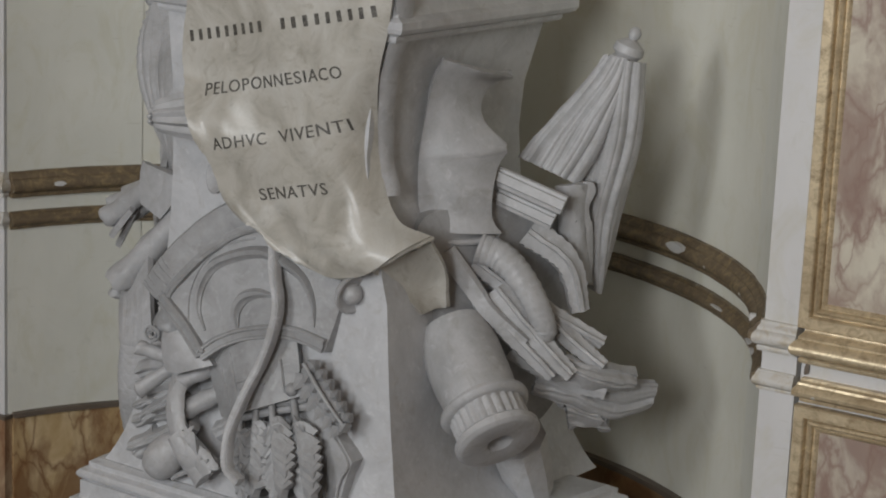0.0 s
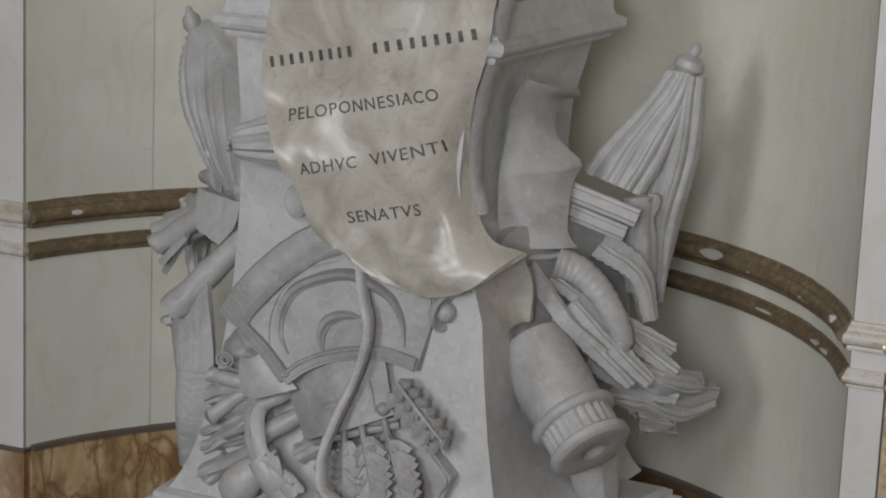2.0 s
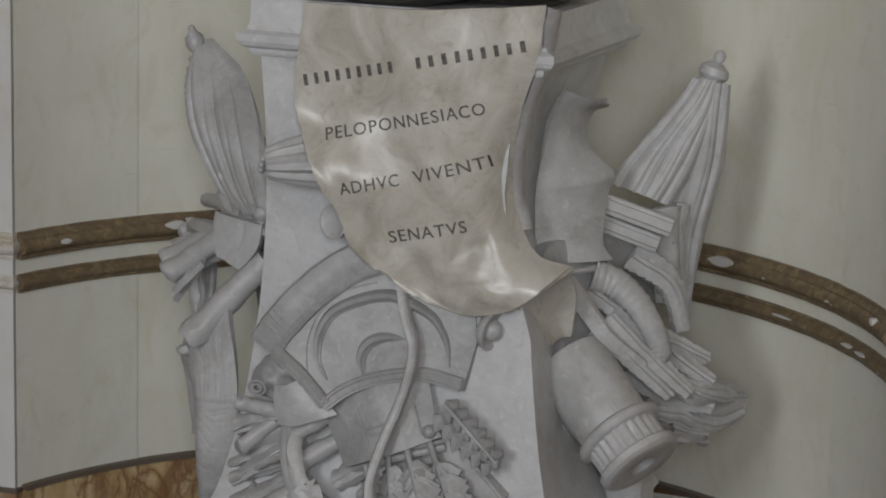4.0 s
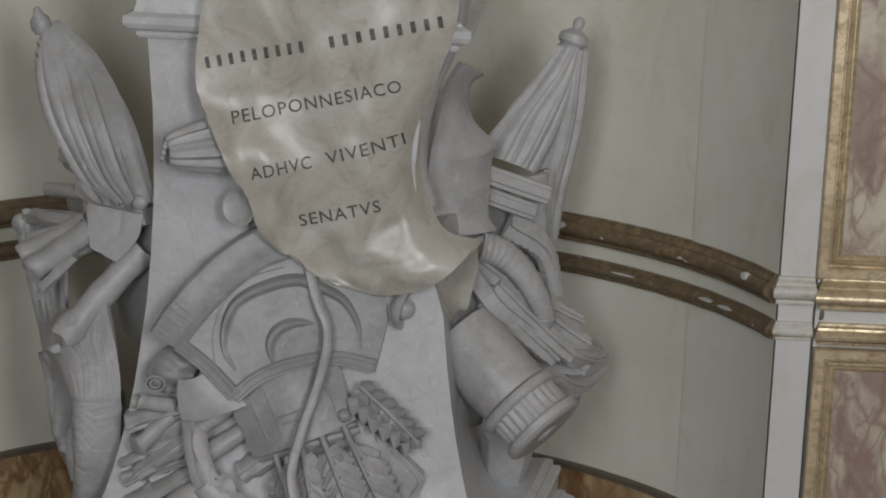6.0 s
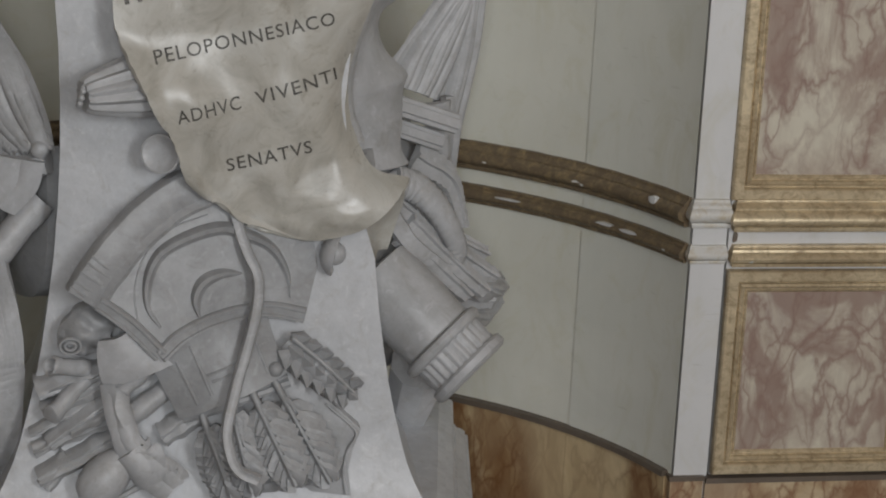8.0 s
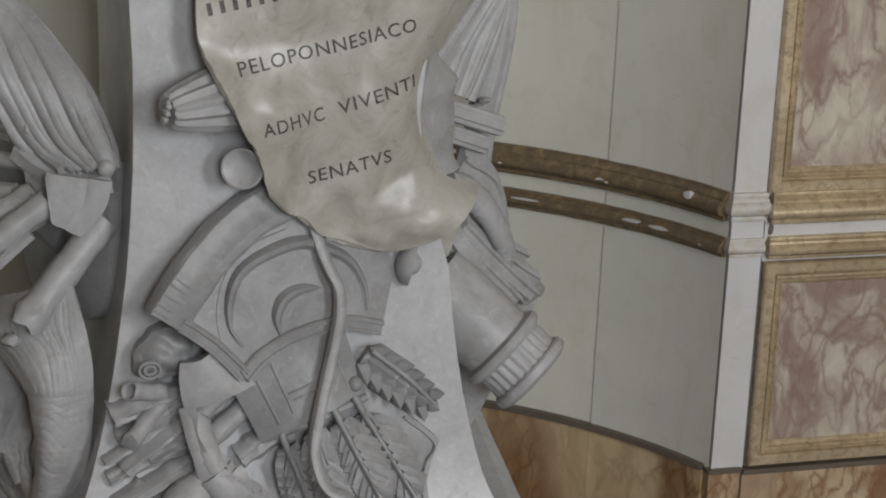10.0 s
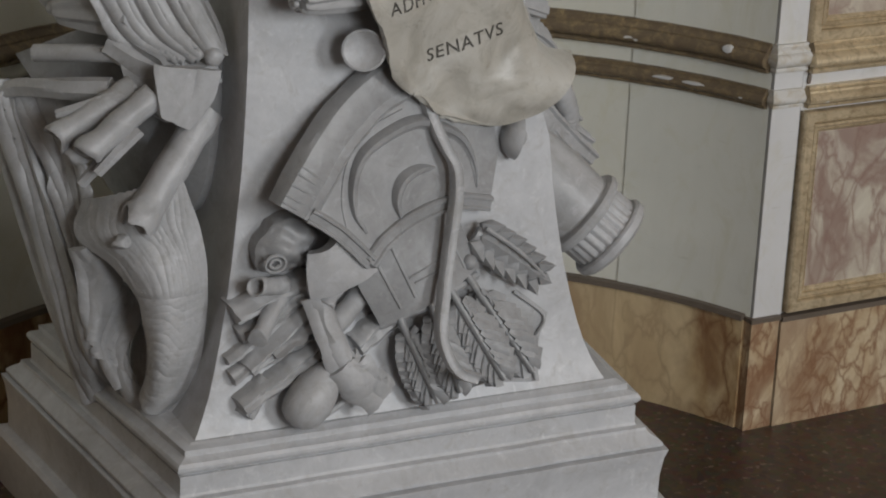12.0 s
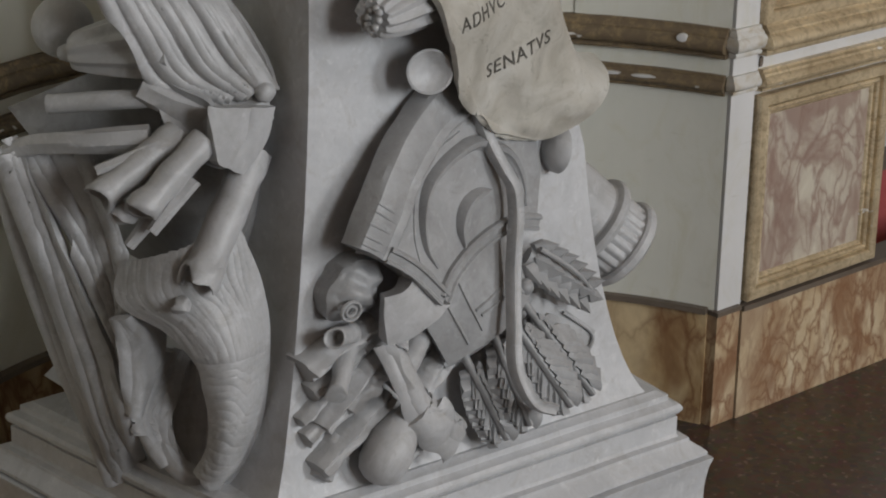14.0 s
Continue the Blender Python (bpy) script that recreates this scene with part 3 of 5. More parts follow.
bm = B()
cor = [(1.334, 0.318), (1.340, 0.322), (1.347, 0.322), (1.348, 0.330), (1.353, 0.340), (1.362, 0.346), (1.376, 0.346), (1.380, 0.338), (1.384, 0.328), (1.40, 0.322), (1.45, 0.320)]
square_form(bm, [(z, w, 0.092 - 0.6 * (w - 0.302), 0.64 + (w - 0.302)) for z, w in cor], 8, 0.022)
rough_up(bm, 0.001, 16)
part("cornice", bm, MARBLE_BLOCK, ped, "moulded white marble cap", True, 0.35)

# -- scroll with inscription
LEFT = spline([(-0.198, 0.05, 1.452), (-0.214, 0.04, 1.30), (-0.203, 0.028, 1.222), (-0.165, -0.006, 1.145), (-0.115, 0.005, 1.06), (-0.082, 0.02, 0.985), (-0.035, 0.035, 0.935)], 60)
RIGHT = spline([(0.287, 0.055, 1.475), (0.27, 0.065, 1.37), (0.236, 0.082, 1.28), (0.211, 0.108, 1.18), (0.209, 0.118, 1.10), (0.232, 0.122, 1.02), (0.27, 0.125, 0.965), (0.335, 0.138, 0.945)], 60)
TOP = spline([(-0.198, 0.05, 1.452), (0.0, 0.042, 1.452), (0.15, 0.04, 1.462), (0.287, 0.055, 1.475)], 60)
LOW = spline([(-0.035, 0.035, 0.935), (0.012, 0.055, 0.898), (0.072, 0.068, 0.871), (0.15, 0.075, 0.856), (0.215, 0.07, 0.868), (0.265, 0.065, 0.893), (0.31, 0.085, 0.925), (0.335, 0.138, 0.945)], 60)


def on(c, s):
    x = s * (len(c) - 1)
    j = min(int(x), len(c) - 2)
    return c[j].lerp(c[j + 1], x - j)


def scroll_at(u, v):
    p = on(LEFT, v) * (1 - u) + on(RIGHT, v) * u + on(TOP, u) * (1 - v) + on(LOW, u) * v
    p = p - (TOP[0] * (1 - u) * (1 - v) + TOP[-1] * u * (1 - v) + LOW[0] * (1 - u) * v + LOW[-1] * u * v)
    m = math.sin(math.pi * u) ** 0.6
    w = 0.010 * noise.noise(V((u * 3.2, v * 4.2, 0.3))) + 0.006 * noise.noise(V((u * 7, v * 8, 5.1)))
    p.y += -0.006 * m + w * (0.35 + m) + 0.004 * math.sin(9 * v + 3 * u)
    e = 0.0025 * noise.noise(V((u * 4, v * 30, 2.2)))
    p.x += e * (1 if u in (0, 1) else 0)
    return p


bm = B()
sheet(bm, scroll_at, 60, 84, 0.011)
from mathutils.bvhtree import BVHTree
SCROLL_TREE = BVHTree.FromBMesh(bm)
scroll = part("scroll", bm, SCROLL, ped, "polished veined marble scroll with a worn Latin inscription", True, 0.9)
# lip that rolls over at the lower right
bm = B()
sheet(bm, between([(0.235, 0.072, 0.878), (0.255, 0.13, 0.835), (0.285, 0.185, 0.775)], [(0.337, 0.14, 0.945), (0.335, 0.20, 0.87), (0.322, 0.235, 0.79)], 0, 0, (0.3, -1, -0.1), -0.026), 30, 24, 0.009)
rough_up(bm, 0.003, 22)
part("scroll_fold", bm, SCROLL, scroll, "folded end of the marble scroll")
# rolled edge
bm = B()
sweep(bm, spline([(0.03, 0.058, 0.884), (0.09, 0.066, 0.865), (0.16, 0.07, 0.853), (0.225, 0.064, 0.871), (0.272, 0.06, 0.898), (0.31, 0.082, 0.928), (0.337, 0.138, 0.948)], 40), lambda s: oval(0.005, 0.006, 8))
rough_up(bm, 0.003, 60)
part("scroll_edge", bm, SCROLL, scroll)
# turned side of the scroll on the shaft
bm = B()
sheet(bm, between([(0.289, 0.057, 1.47), (0.272, 0.067, 1.37), (0.238, 0.084, 1.28), (0.213, 0.11, 1.18), (0.211, 0.12, 1.10), (0.234, 0.124, 1.02)],
                  [(0.299, 0.095, 1.46), (0.284, 0.10, 1.37), (0.252, 0.115, 1.28), (0.226, 0.14, 1.18), (0.223, 0.148, 1.10), (0.244, 0.15, 1.02)], 0, 0, (1, -0.4, 0), 0.004), 8, 40, 0.008)
rough_up(bm, 0.003, 25)
part("scroll_side", bm, MARBLE, scroll)


def cling(x, z):
    hit = SCROLL_TREE.ray_cast(V((x, -1, z)), V((0, 1, 0)))
    return hit[0].y if hit[0] else 0.06


def carve(name, me_verts, me_faces):
    bm = B()
    vs = [bm.verts.new((x, cling(x, z) - 0.0012, z)) for x, z in me_verts]
    for f in me_faces:
        try:
            bm.faces.new([vs[i] for i in f])
        except ValueError:
            pass
    ext = bmesh.ops.extrude_face_region(bm, geom=bm.faces[:])
    for v in ext["geom"]:
        if isinstance(v, bmesh.types.BMVert):
            v.co.y += 0.0016
    ob = part(name, bm, INK, scroll, "dark painted letters", False)
    return ob


def word(text, a, b, height):
    """A word on the scroll from baseline point a to b (x, z)."""
    cu = bpy.data.curves.new("word", 'FONT')
    cu.body, cu.size, cu.space_character = text, 1.0, 1.12
    cu.resolution_u = 3
    cu.offset = 0.004
    tmp = new("word", cu)
    me = tmp.to_mesh()
    co = np.array([tuple(v.co) for v in me.vertices])
    faces = [tuple(p.vertices) for p in me.polygons]
    tmp.to_mesh_clear()
    bpy.data.objects.remove(tmp)
    lo, hi = co.min(0), co.max(0)
    a, b = np.array(a), np.array(b)
    along = b - a
    up = np.array((-along[1], along[0])) / np.linalg.norm(along)
    s = (co[:, 0] - lo[0]) / (hi[0] - lo[0])
    q = (co[:, 1]) / hi[1] * height
    carve("inscription", [tuple(a + along * i + up * j) for i, j in zip(s, q)], faces)


def bar(a, b, height):
    a, b = np.array(a), np.array(b)
    up = np.array((-(b - a)[1], (b - a)[0])) / np.linalg.norm(b - a)
    n = 2
    vs = [tuple(a + (b - a) * i / n + up * j) for i in range(n + 1) for j in (0.0, height)]
    carve("inscription_bar", vs, [(2 * i, 2 * i + 2, 2 * i + 3, 2 * i + 1) for i in range(n)])


for a, b in (((-0.197, 1.288), (0.003, 1.331)), ((0.037, 1.338), (0.266, 1.387))):
    a, b = np.array(a), np.array(b)
    for k in range(9):
        bar(a + (b - a) * (k + 0.2) / 9, a + (b - a) * (k + 0.56) / 9, 0.022)
word("PELOPONNESIACO", (-0.139, 1.187), (0.180, 1.259), 0.024)
word("ADHVC", (-0.099, 1.084), (0.014, 1.108), 0.024)
word("VIVENTI", (0.042, 1.114), (0.190, 1.154), 0.024)
word("SENATVS", (-0.007, 0.989), (0.147, 1.022), 0.024)

# -- front trophy
SHIFT = V((0.02, 0, 0.008))


def shy(x, z, d=0.0):
    """Depth of the leaning shield at x, z."""
    y = -0.157 + 0.25 * x + 0.30 * z + 6.2 * min(0, x + 0.2) ** 2
    return y - 0.5 * 0.014 * math.log(1 + math.exp((y - 0.04) / 0.014)) - d


OUTL = [(-0.255, 0.742), (-0.228, 0.80), (-0.19, 0.855), (-0.14, 0.905), (-0.08, 0.945), (0.0, 0.96), (0.09, 0.935), (0.15, 0.88), (0.168, 0.79), (0.142, 0.688), (0.076, 0.706), (0.021, 0.703), (-0.034, 0.690),
        (-0.088, 0.664), (-0.124, 0.632), (-0.181, 0.694), (-0.227, 0.736)]
bm = B()
plate(bm, [(x, shy(x, z), z) for x, z in OUTL], (-0.1, -1, 0.25), 0.014, 0.05, False, 14, 102, 2.6)
bm.verts.ensure_lookup_table()
for v in bm.verts[102:]:
    q = ((v.co.x + 0.04) / 0.24) ** 2 + ((v.co.z - 0.80) / 0.19) ** 2
    v.co.y = shy(v.co.x, v.co.z, 0.014 * max(0.0, 1 - q))
rough_up(bm, 0.0016, 16)
SHIELD_TREE = BVHTree.FromBMesh(bm)
shield = part("shield", bm, MARBLE_GREY, ped, "grey marble shield with two crescents", True, 0.6)


def dome_y(x, z):
    hit = SHIELD_TREE.ray_cast(V((x, -1, z)), V((0, 1, 0)))
    return hit[0].y if hit[0] else shy(x, z)


bm = B()
rim = spline([(x, shy(x, z, 0.004), z) for x, z in ((-0.263, 0.746), (-0.228, 0.80), (-0.188, 0.848), (-0.142, 0.892), (-0.085, 0.93), (-0.02, 0.955))], 44)
sweep(bm, rim, lambda s: [(-0.037, -0.03), (-0.038, 0.004), (-0.033, 0.012), (-0.015, 0.017), (0.008, 0.018), (0.020, 0.014), (0.024, 0.016), (0.032, 0.021), (0.038, 0.017), (0.040, 0.004), (0.040, -0.03)])
rough_up(bm, 0.0018, 24)
part("rim", bm, MARBLE_GREY, shield, "broad raised rim with cut bands", True, 0.6)
for s in (0.03, 0.07, 0.13, 0.19, 0.23):
    bm = B()
    p, q = on(rim, s), on(rim, s + 0.01)
    side = (q - p).normalized().cross(V((0, -1, 0)))
    sweep(bm, [p + side * (-0.034) + V((0, -0.011, 0)), p - side * 0.012 + V((0, -0.0175, 0)), p + side * 0.018 + V((0, -0.014, 0))], lambda s: oval(0.0022, 0.003, 6))
    part("rim_band", bm, MARBLE_GREY, shield)
BORD = lambda s: [(-0.014, -0.02), (-0.0145, 0.006), (-0.011, 0.0105), (-0.007, 0.0105), (-0.005, 0.006), (0.006, 0.0055), (0.008, 0.009), (0.0125, 0.009), (0.014, 0.004), (0.014, -0.02)]
for pts in (((-0.235, 0.742), (-0.205, 0.722), (-0.172, 0.695), (-0.124, 0.645)), ((-0.126, 0.643), (-0.088, 0.675), (-0.034, 0.700), (0.021, 0.713), (0.076, 0.716), (0.142, 0.700))):
    bm = B()
    sweep(bm, [V((p.x, min(shy(p.x, p.z, 0.006), dome_y(p.x, p.z) - 0.001), p.z)) for p in spline([(x, 0, z) for x, z in pts], 24)], BORD)
    rough_up(bm, 0.0012, 30)
    part("border", bm, MARBLE_GREY, shield, "", True, 0.5)
for pts, w in (([(-0.125, 0.694), (-0.147, 0.733), (-0.147, 0.783), (-0.123, 0.828), (-0.067, 0.857), (-0.013, 0.868), (0.028, 0.856), (0.077, 0.83), (0.106, 0.785), (0.115, 0.735)], 0.013),
               ([(-0.052, 0.705), (-0.060, 0.742), (-0.046, 0.772), (-0.013, 0.786), (0.025, 0.784)], 0.0125)):
    bm = B()
    path = [V((p.x, dome_y(p.x, p.z) - 0.001, p.z)) for p in spline([(x, 0, z) for x, z in pts], 60)]

    def lune(s):
        k = max(0.1, math.sin(math.pi * min(0.97, 0.03 + 0.94 * s)) ** 0.8)
        return [(-w * k, -0.004), (-w * k, 0.003), (-w * 0.55 * k, 0.017 * k), (w * 0.2 * k, 0.014 * k), (w * 0.5 * k, 0.006 * k), (w * k, 0.002), (w * k, -0.004)]
    sweep(bm, path, lune)
    part("crescent", bm, MARBLE_GREY, shield, "raised crescent", True, 0.8)
bm = B()
sweep(bm, [V((p.x, dome_y(p.x, p.z), p.z)) for p in spline([(-0.165, 0, 0.70), (-0.172, 0, 0.76), (-0.155, 0, 0.82), (-0.11, 0, 0.868), (-0.04, 0, 0.893)], 30)], lambda s: oval(0.002, 0.003, 6))
part("inner_line", bm, MARBLE_GREY, shield)

# quiver below the shield
bm = B()
sheet(bm, between([(-0.15, 0.085, 0.68), (-0.122, 0.075, 0.608), (-0.073, 0.06, 0.515)], [(0.05, 0.10, 0.72), (0.07, 0.085, 0.65), (0.10, 0.065, 0.582)], 0, 0, (0.1, -1, 0), 0.026), 26, 22, 0.04)
rough_up(bm, 0.0018, 20)
QUIVER_TREE = BVHTree.FromBMesh(bm)
quiver = part("quiver", bm, MARBLE_GREY, ped, "flat carved quiver full of feathered arrows")


def quiver_y(x, z):
    hit = QUIVER_TREE.ray_cast(V((x, -1, z)), V((0, 1, 0)))
    return hit[0].y if hit[0] else 0.05


for k, r in ((0, 0.0075), (1, 0.005), (2, 0.0085)):
    bm = B()
    o = V((0.004, 0, -0.013)) * (k - 1) + V((0, -0.004, 0))
    sweep(bm, spline([V((-0.082, 0.050, 0.516)) + o, V((-0.02, 0.03, 0.542)) + o, V((0.05, 0.034, 0.567)) + o, V((0.112, 0.052, 0.584)) + o], 24), lambda s: oval(r, r, 8))
    rough_up(bm, 0.001, 40)
    part("band", bm, MARBLE_GREY, quiver)
for pts in (((-0.095, 0.625), (-0.055, 0.545)), ((-0.07, 0.655), (-0.03, 0.565)), ((-0.04, 0.60), (0.02, 0.625)), ((-0.03, 0.59), (0.03, 0.61)), ((0.05, 0.66), (0.075, 0.60))):
    bm = B()
    a, b = pts
    sweep(bm, [V((a[0] + (b[0] - a[0]) * i / 6, quiver_y(a[0] + (b[0] - a[0]) * i / 6, a[1] + (b[1] - a[1]) * i / 6) - 0.0005, a[1] + (b[1] - a[1]) * i / 6)) for i in range(7)], lambda s: oval(0.003, 0.003, 6))
    part("ridge", bm, MARBLE_GREY, quiver)


def feathered_arrow(a, b, out, width, k=8):
    """An arrow's feathered end from a to b: a straight shaft with a leaf-shaped vane on each side."""
    a, b = V(a), V(b)
    d = (b - a).normalized()
    o = V(out).normalized()
    side = d.cross(o).normalized()
    o = side.cross(d).normalized()
    L = (b - a).length
    bm = B()
    sweep(bm, [a + (b - a) * (i / 8) + o * 0.012 for i in range(9)], lambda s: oval(0.0075 - 0.002 * s, 0.008, 10), tuple(o))
    ar = part("arrow", bm, MARBLE_GREY, ped, "feathered arrow end")
    for sg in (1, -1):
        bm = B()

        def vane(u, v):
            w = width * (0.25 + 0.75 * math.sin(math.pi * min(1, 0.08 + v * 0.86)) ** 0.7)
            jit = 0.5 * noise.noise(V((v * 9, sg * 3, L * 40)))
            ph = (v * k + jit) % 1.0
            edge = 1 - 0.10 * ph * u * u
            curl = 0.006 * math.sin(2.2 * v + sg) * u
            return a + d * (L * (0.16 + 0.70 * v) + 0.032 * u ** 1.2) + side * sg * (0.003 + w * u * edge) + o * (0.008 * (1 - u) ** 2 + 0.0085 * (1 - ph) ** 0.8 * min(1, u * 2.5) + curl)
        sheet(bm, vane, 8, 9 * k + 1, 0.016)
        rough_up(bm, 0.001, 60)
        part("feather", bm, MARBLE_GREY, ar, "", True, 0.5)


for a, b, w in (((-0.045, 0.042, 0.515), (0.012, -0.008, 0.362), 0.030), ((0.006, 0.03, 0.548), (0.045, -0.030, 0.385), 0.030), ((0.045, 0.03, 0.565), (0.125, -0.046, 0.402), 0.036), ((0.088, 0.045, 0.578), (0.190, -0.034, 0.402), 0.036)):
    feathered_arrow(a, b, (-0.1, -1, 0.35), w)
bm = B()
plate(bm, [(0.0, 0.03, 0.36), (0.05, 0.01, 0.37), (0.1, 0.0, 0.375), (0.15, 0.0, 0.385), (0.19, 0.0, 0.40), (0.16, 0.03, 0.43), (0.08, 0.03, 0.42)], (0, -1, 0.4), 0.02, 0.04, True, 6, 40)
rough_up(bm, 0.008, 40)
part("feather_clump", bm, MARBLE_GREY, quiver)

# strap
bm = B()
sweep(bm, spline([(0.0, 0.065, 0.93), (0.016, 0.05, 0.872), (0.034, 0.030, 0.825), (0.050, 0.020, 0.79), (0.050, 0.012, 0.735), (0.032, -0.004, 0.66), (0.006, -0.036, 0.575), (-0.006, -0.056, 0.51), (0.010, -0.082, 0.455), (0.05, -0.092, 0.432)], 70),
      lambda s: [(-0.0095, -0.012), (-0.0105, 0.003), (-0.008, 0.008), (-0.003, 0.005), (0.003, 0.005), (0.008, 0.008), (0.0105, 0.003), (0.0095, -0.012)])
rough_up(bm, 0.0015, 25)
part("strap", bm, MARBLE, ped, "narrow marble strap hanging in an S over the shield", True, 0.9)

# cloth with a pointed corner
bm = B()
plate(bm, [(0.10, 0.06, 0.60), (0.15, 0.05, 0.565), (0.19, 0.035, 0.54), (0.250, 0.014, 0.490), (0.236, 0.014, 0.45), (0.228, 0.01, 0.41), (0.235, 0.005, 0.36), (0.15, 0.03, 0.362), (0.07, 0.05, 0.42), (0.06, 0.06, 0.52)], (0, -1, 0), 0.003, 0.06, False, 5, 60)
flag = part("flag_cloth", bm, MARBLE, ped, "pointed corner of a marble flag", True, 0.5)
bm = B()
sweep(bm, spline([(0.185, 0.03, 0.535), (0.240, 0.012, 0.487), (0.226, 0.010, 0.45), (0.219, 0.007, 0.41), (0.225, 0.002, 0.365)], 24), lambda s: oval(0.003, 0.004, 6))
part("hem", bm, MARBLE, flag)

# branch with pyramid scales
ax0, ax1 = V((0.108, 0.045, 0.652)), V((0.236, 0.018, 0.556))
dirn = (ax1 - ax0).normalized()
outw = V((0.0, -1, 0.12)).normalized()
sidew = dirn.cross(outw).normalized()
bm = B()
tube(bm, [ax0, ax0.lerp(ax1, 0.5) + outw * 0.006, ax1], [0.016, 0.024, 0.023, 0.010], 12, 14, 0.6, tuple(outw))
branch = part("pine_branch", bm, MARBLE_GREY, ped, "carved branch with rows of pyramid-shaped scales")
for i in range(6):
    for j in (-1.45, -0.5, 0.45):
        f = 0.08 + i * 0.165
        wide = 0.024 * (1.0 - 0.55 * abs(f - 0.45))
        c = ax0.lerp(ax1, min(1.0, f + 0.06 * (j == -0.5))) + sidew * (j + 0.5) * wide * 1.1 + outw * (0.016 - 0.004 * (j + 0.5) ** 2)
        r = 0.0165 * (1.05 - 0.35 * f)
        bm = B()
        q = [bm.verts.new(c + dirn * r * 1.05 * math.cos(k * math.pi / 2) + sidew * r * 1.05 * math.sin(k * math.pi / 2)) for k in range(4)]
        lowq = [bm.verts.new(v.co - outw * 0.012) for v in q]
        top = bm.verts.new(c + outw * r * 1.25 + sidew * r * 1.15 * (j + 0.5) + dirn * r * 0.75)
        for k in range(4):
            bm.faces.new((q[k], q[(k + 1) % 4], top))
            bm.faces.new((q[k], lowq[k], lowq[(k + 1) % 4], q[(k + 1) % 4]))
        bm.faces.new(lowq)
        part("scale", bm, MARBLE_GREY, branch, "", False)
bm = B()
tube(bm, [ax0 + outw * 0.024 - sidew * 0.016, ax0.lerp(ax1, 0.5) + outw * 0.032 - sidew * 0.014, ax1 + outw * 0.016 - sidew * 0.004], [0.0045, 0.004, 0.003], 8, 12)
part("stem", bm, MARBLE_GREY, branch)
bm = B()
ball(bm, (0.088, 0.026, 0.606), 0.0145)
part("knob", bm, MARBLE_GREY, branch)

# mace head with ribbon
bm = B()
prof = [(0.0, 0.002), (0.004, 0.018), (0.014, 0.032), (0.032, 0.040), (0.058, 0.043), (0.085, 0.038), (0.11, 0.027), (0.13, 0.017), (0.15, 0.014), (0.16, 0.013)]
lathe(bm, (-0.262, 0.006, 0.358), (0.62, 0.1, 0.72), prof, 24)
part("mace_head", bm, MARBLE, ped, "egg-shaped marble mace head")
bm = B()
sheet(bm, draped([(-0.216, 0.05, 0.572), (-0.208, 0.022, 0.525), (-0.197, 0.012, 0.482), (-0.180, 0.008, 0.445)], [(-0.200, 0.045, 0.572), (-0.188, 0.020, 0.528), (-0.170, 0.010, 0.492), (-0.148, 0.008, 0.462)], 0.9, 0.004, (0, -1, 0.1), 0.006, 1.0), 16, 34, 0.02)
rib = part("ribbon", bm, MARBLE, ped, "folded marble ribbon")
bm = B()
sheet(bm, draped([(-0.186, 0.010, 0.458), (-0.162, 0.004, 0.425), (-0.138, 0.012, 0.398), (-0.113, 0.012, 0.372)], [(-0.150, 0.012, 0.470), (-0.122, 0.006, 0.455), (-0.095, 0.012, 0.432), (-0.074, 0.010, 0.412)], 1.1, 0.006, (0, -1, 0.1), 0.004, 2.0), 26, 30, 0.028)
part("ribbon_end", bm, MARBLE, rib)
bm = B()
ball(bm, (-0.172, 0.002, 0.466), 0.011)
part("ribbon_knot", bm, MARBLE, rib)
bm = B()
tube(bm, [(-0.21, 0.015, 0.355), (-0.15, 0.012, 0.39), (-0.09, 0.02, 0.42)], [0.006, 0.006, 0.005], 8, 10)
part("mace_cord", bm, MARBLE, ped)


def pipe(a, b, r, name="pipe_end", hollow=True, mat=MARBLE, parent=ped, label="short hollow marble pipe"):
    a, b = V(a), V(b)
    L = (b - a).length
    prof = [(0, r * 0.95)] + [(L * k / 8, r * (0.95 + 0.05 * math.sin(k * 1.9))) for k in range(1, 7)] + [(L * 0.86, r), (L * 0.9, r * 1.07), (L * 0.97, r * 1.1), (L, r * 1.02)]
    if hollow:
        prof += [(L * 0.985, r * 0.85), (L * 0.8, r * 0.7), (L * 0.7, r * 0.3)]
    bm = B()
    lathe(bm, a, b - a, prof, 22)
    d = (b - a).normalized()
    for v in bm.verts:
        k = (v.co - a).dot(d) / L
        if k > 0.84:
            v.co += d * r * 0.9 * noise.noise(v.co * 34)
    rough_up(bm, 0.0026, 32)
    return part(name, bm, mat, parent, label)


def ground_y(x, z):
    """Depth of the shaft's front face at x, z."""
    for (z0, w0, f0), (z1, w1, f1) in zip(SHAFT, SHAFT[1:]):
        if z <= z1:
            break
    k = min(1.0, max(0.0, (z - z0) / (z1 - z0)))
    return f0 + (f1 - f0) * k - 0.052 * (x + 0.02)


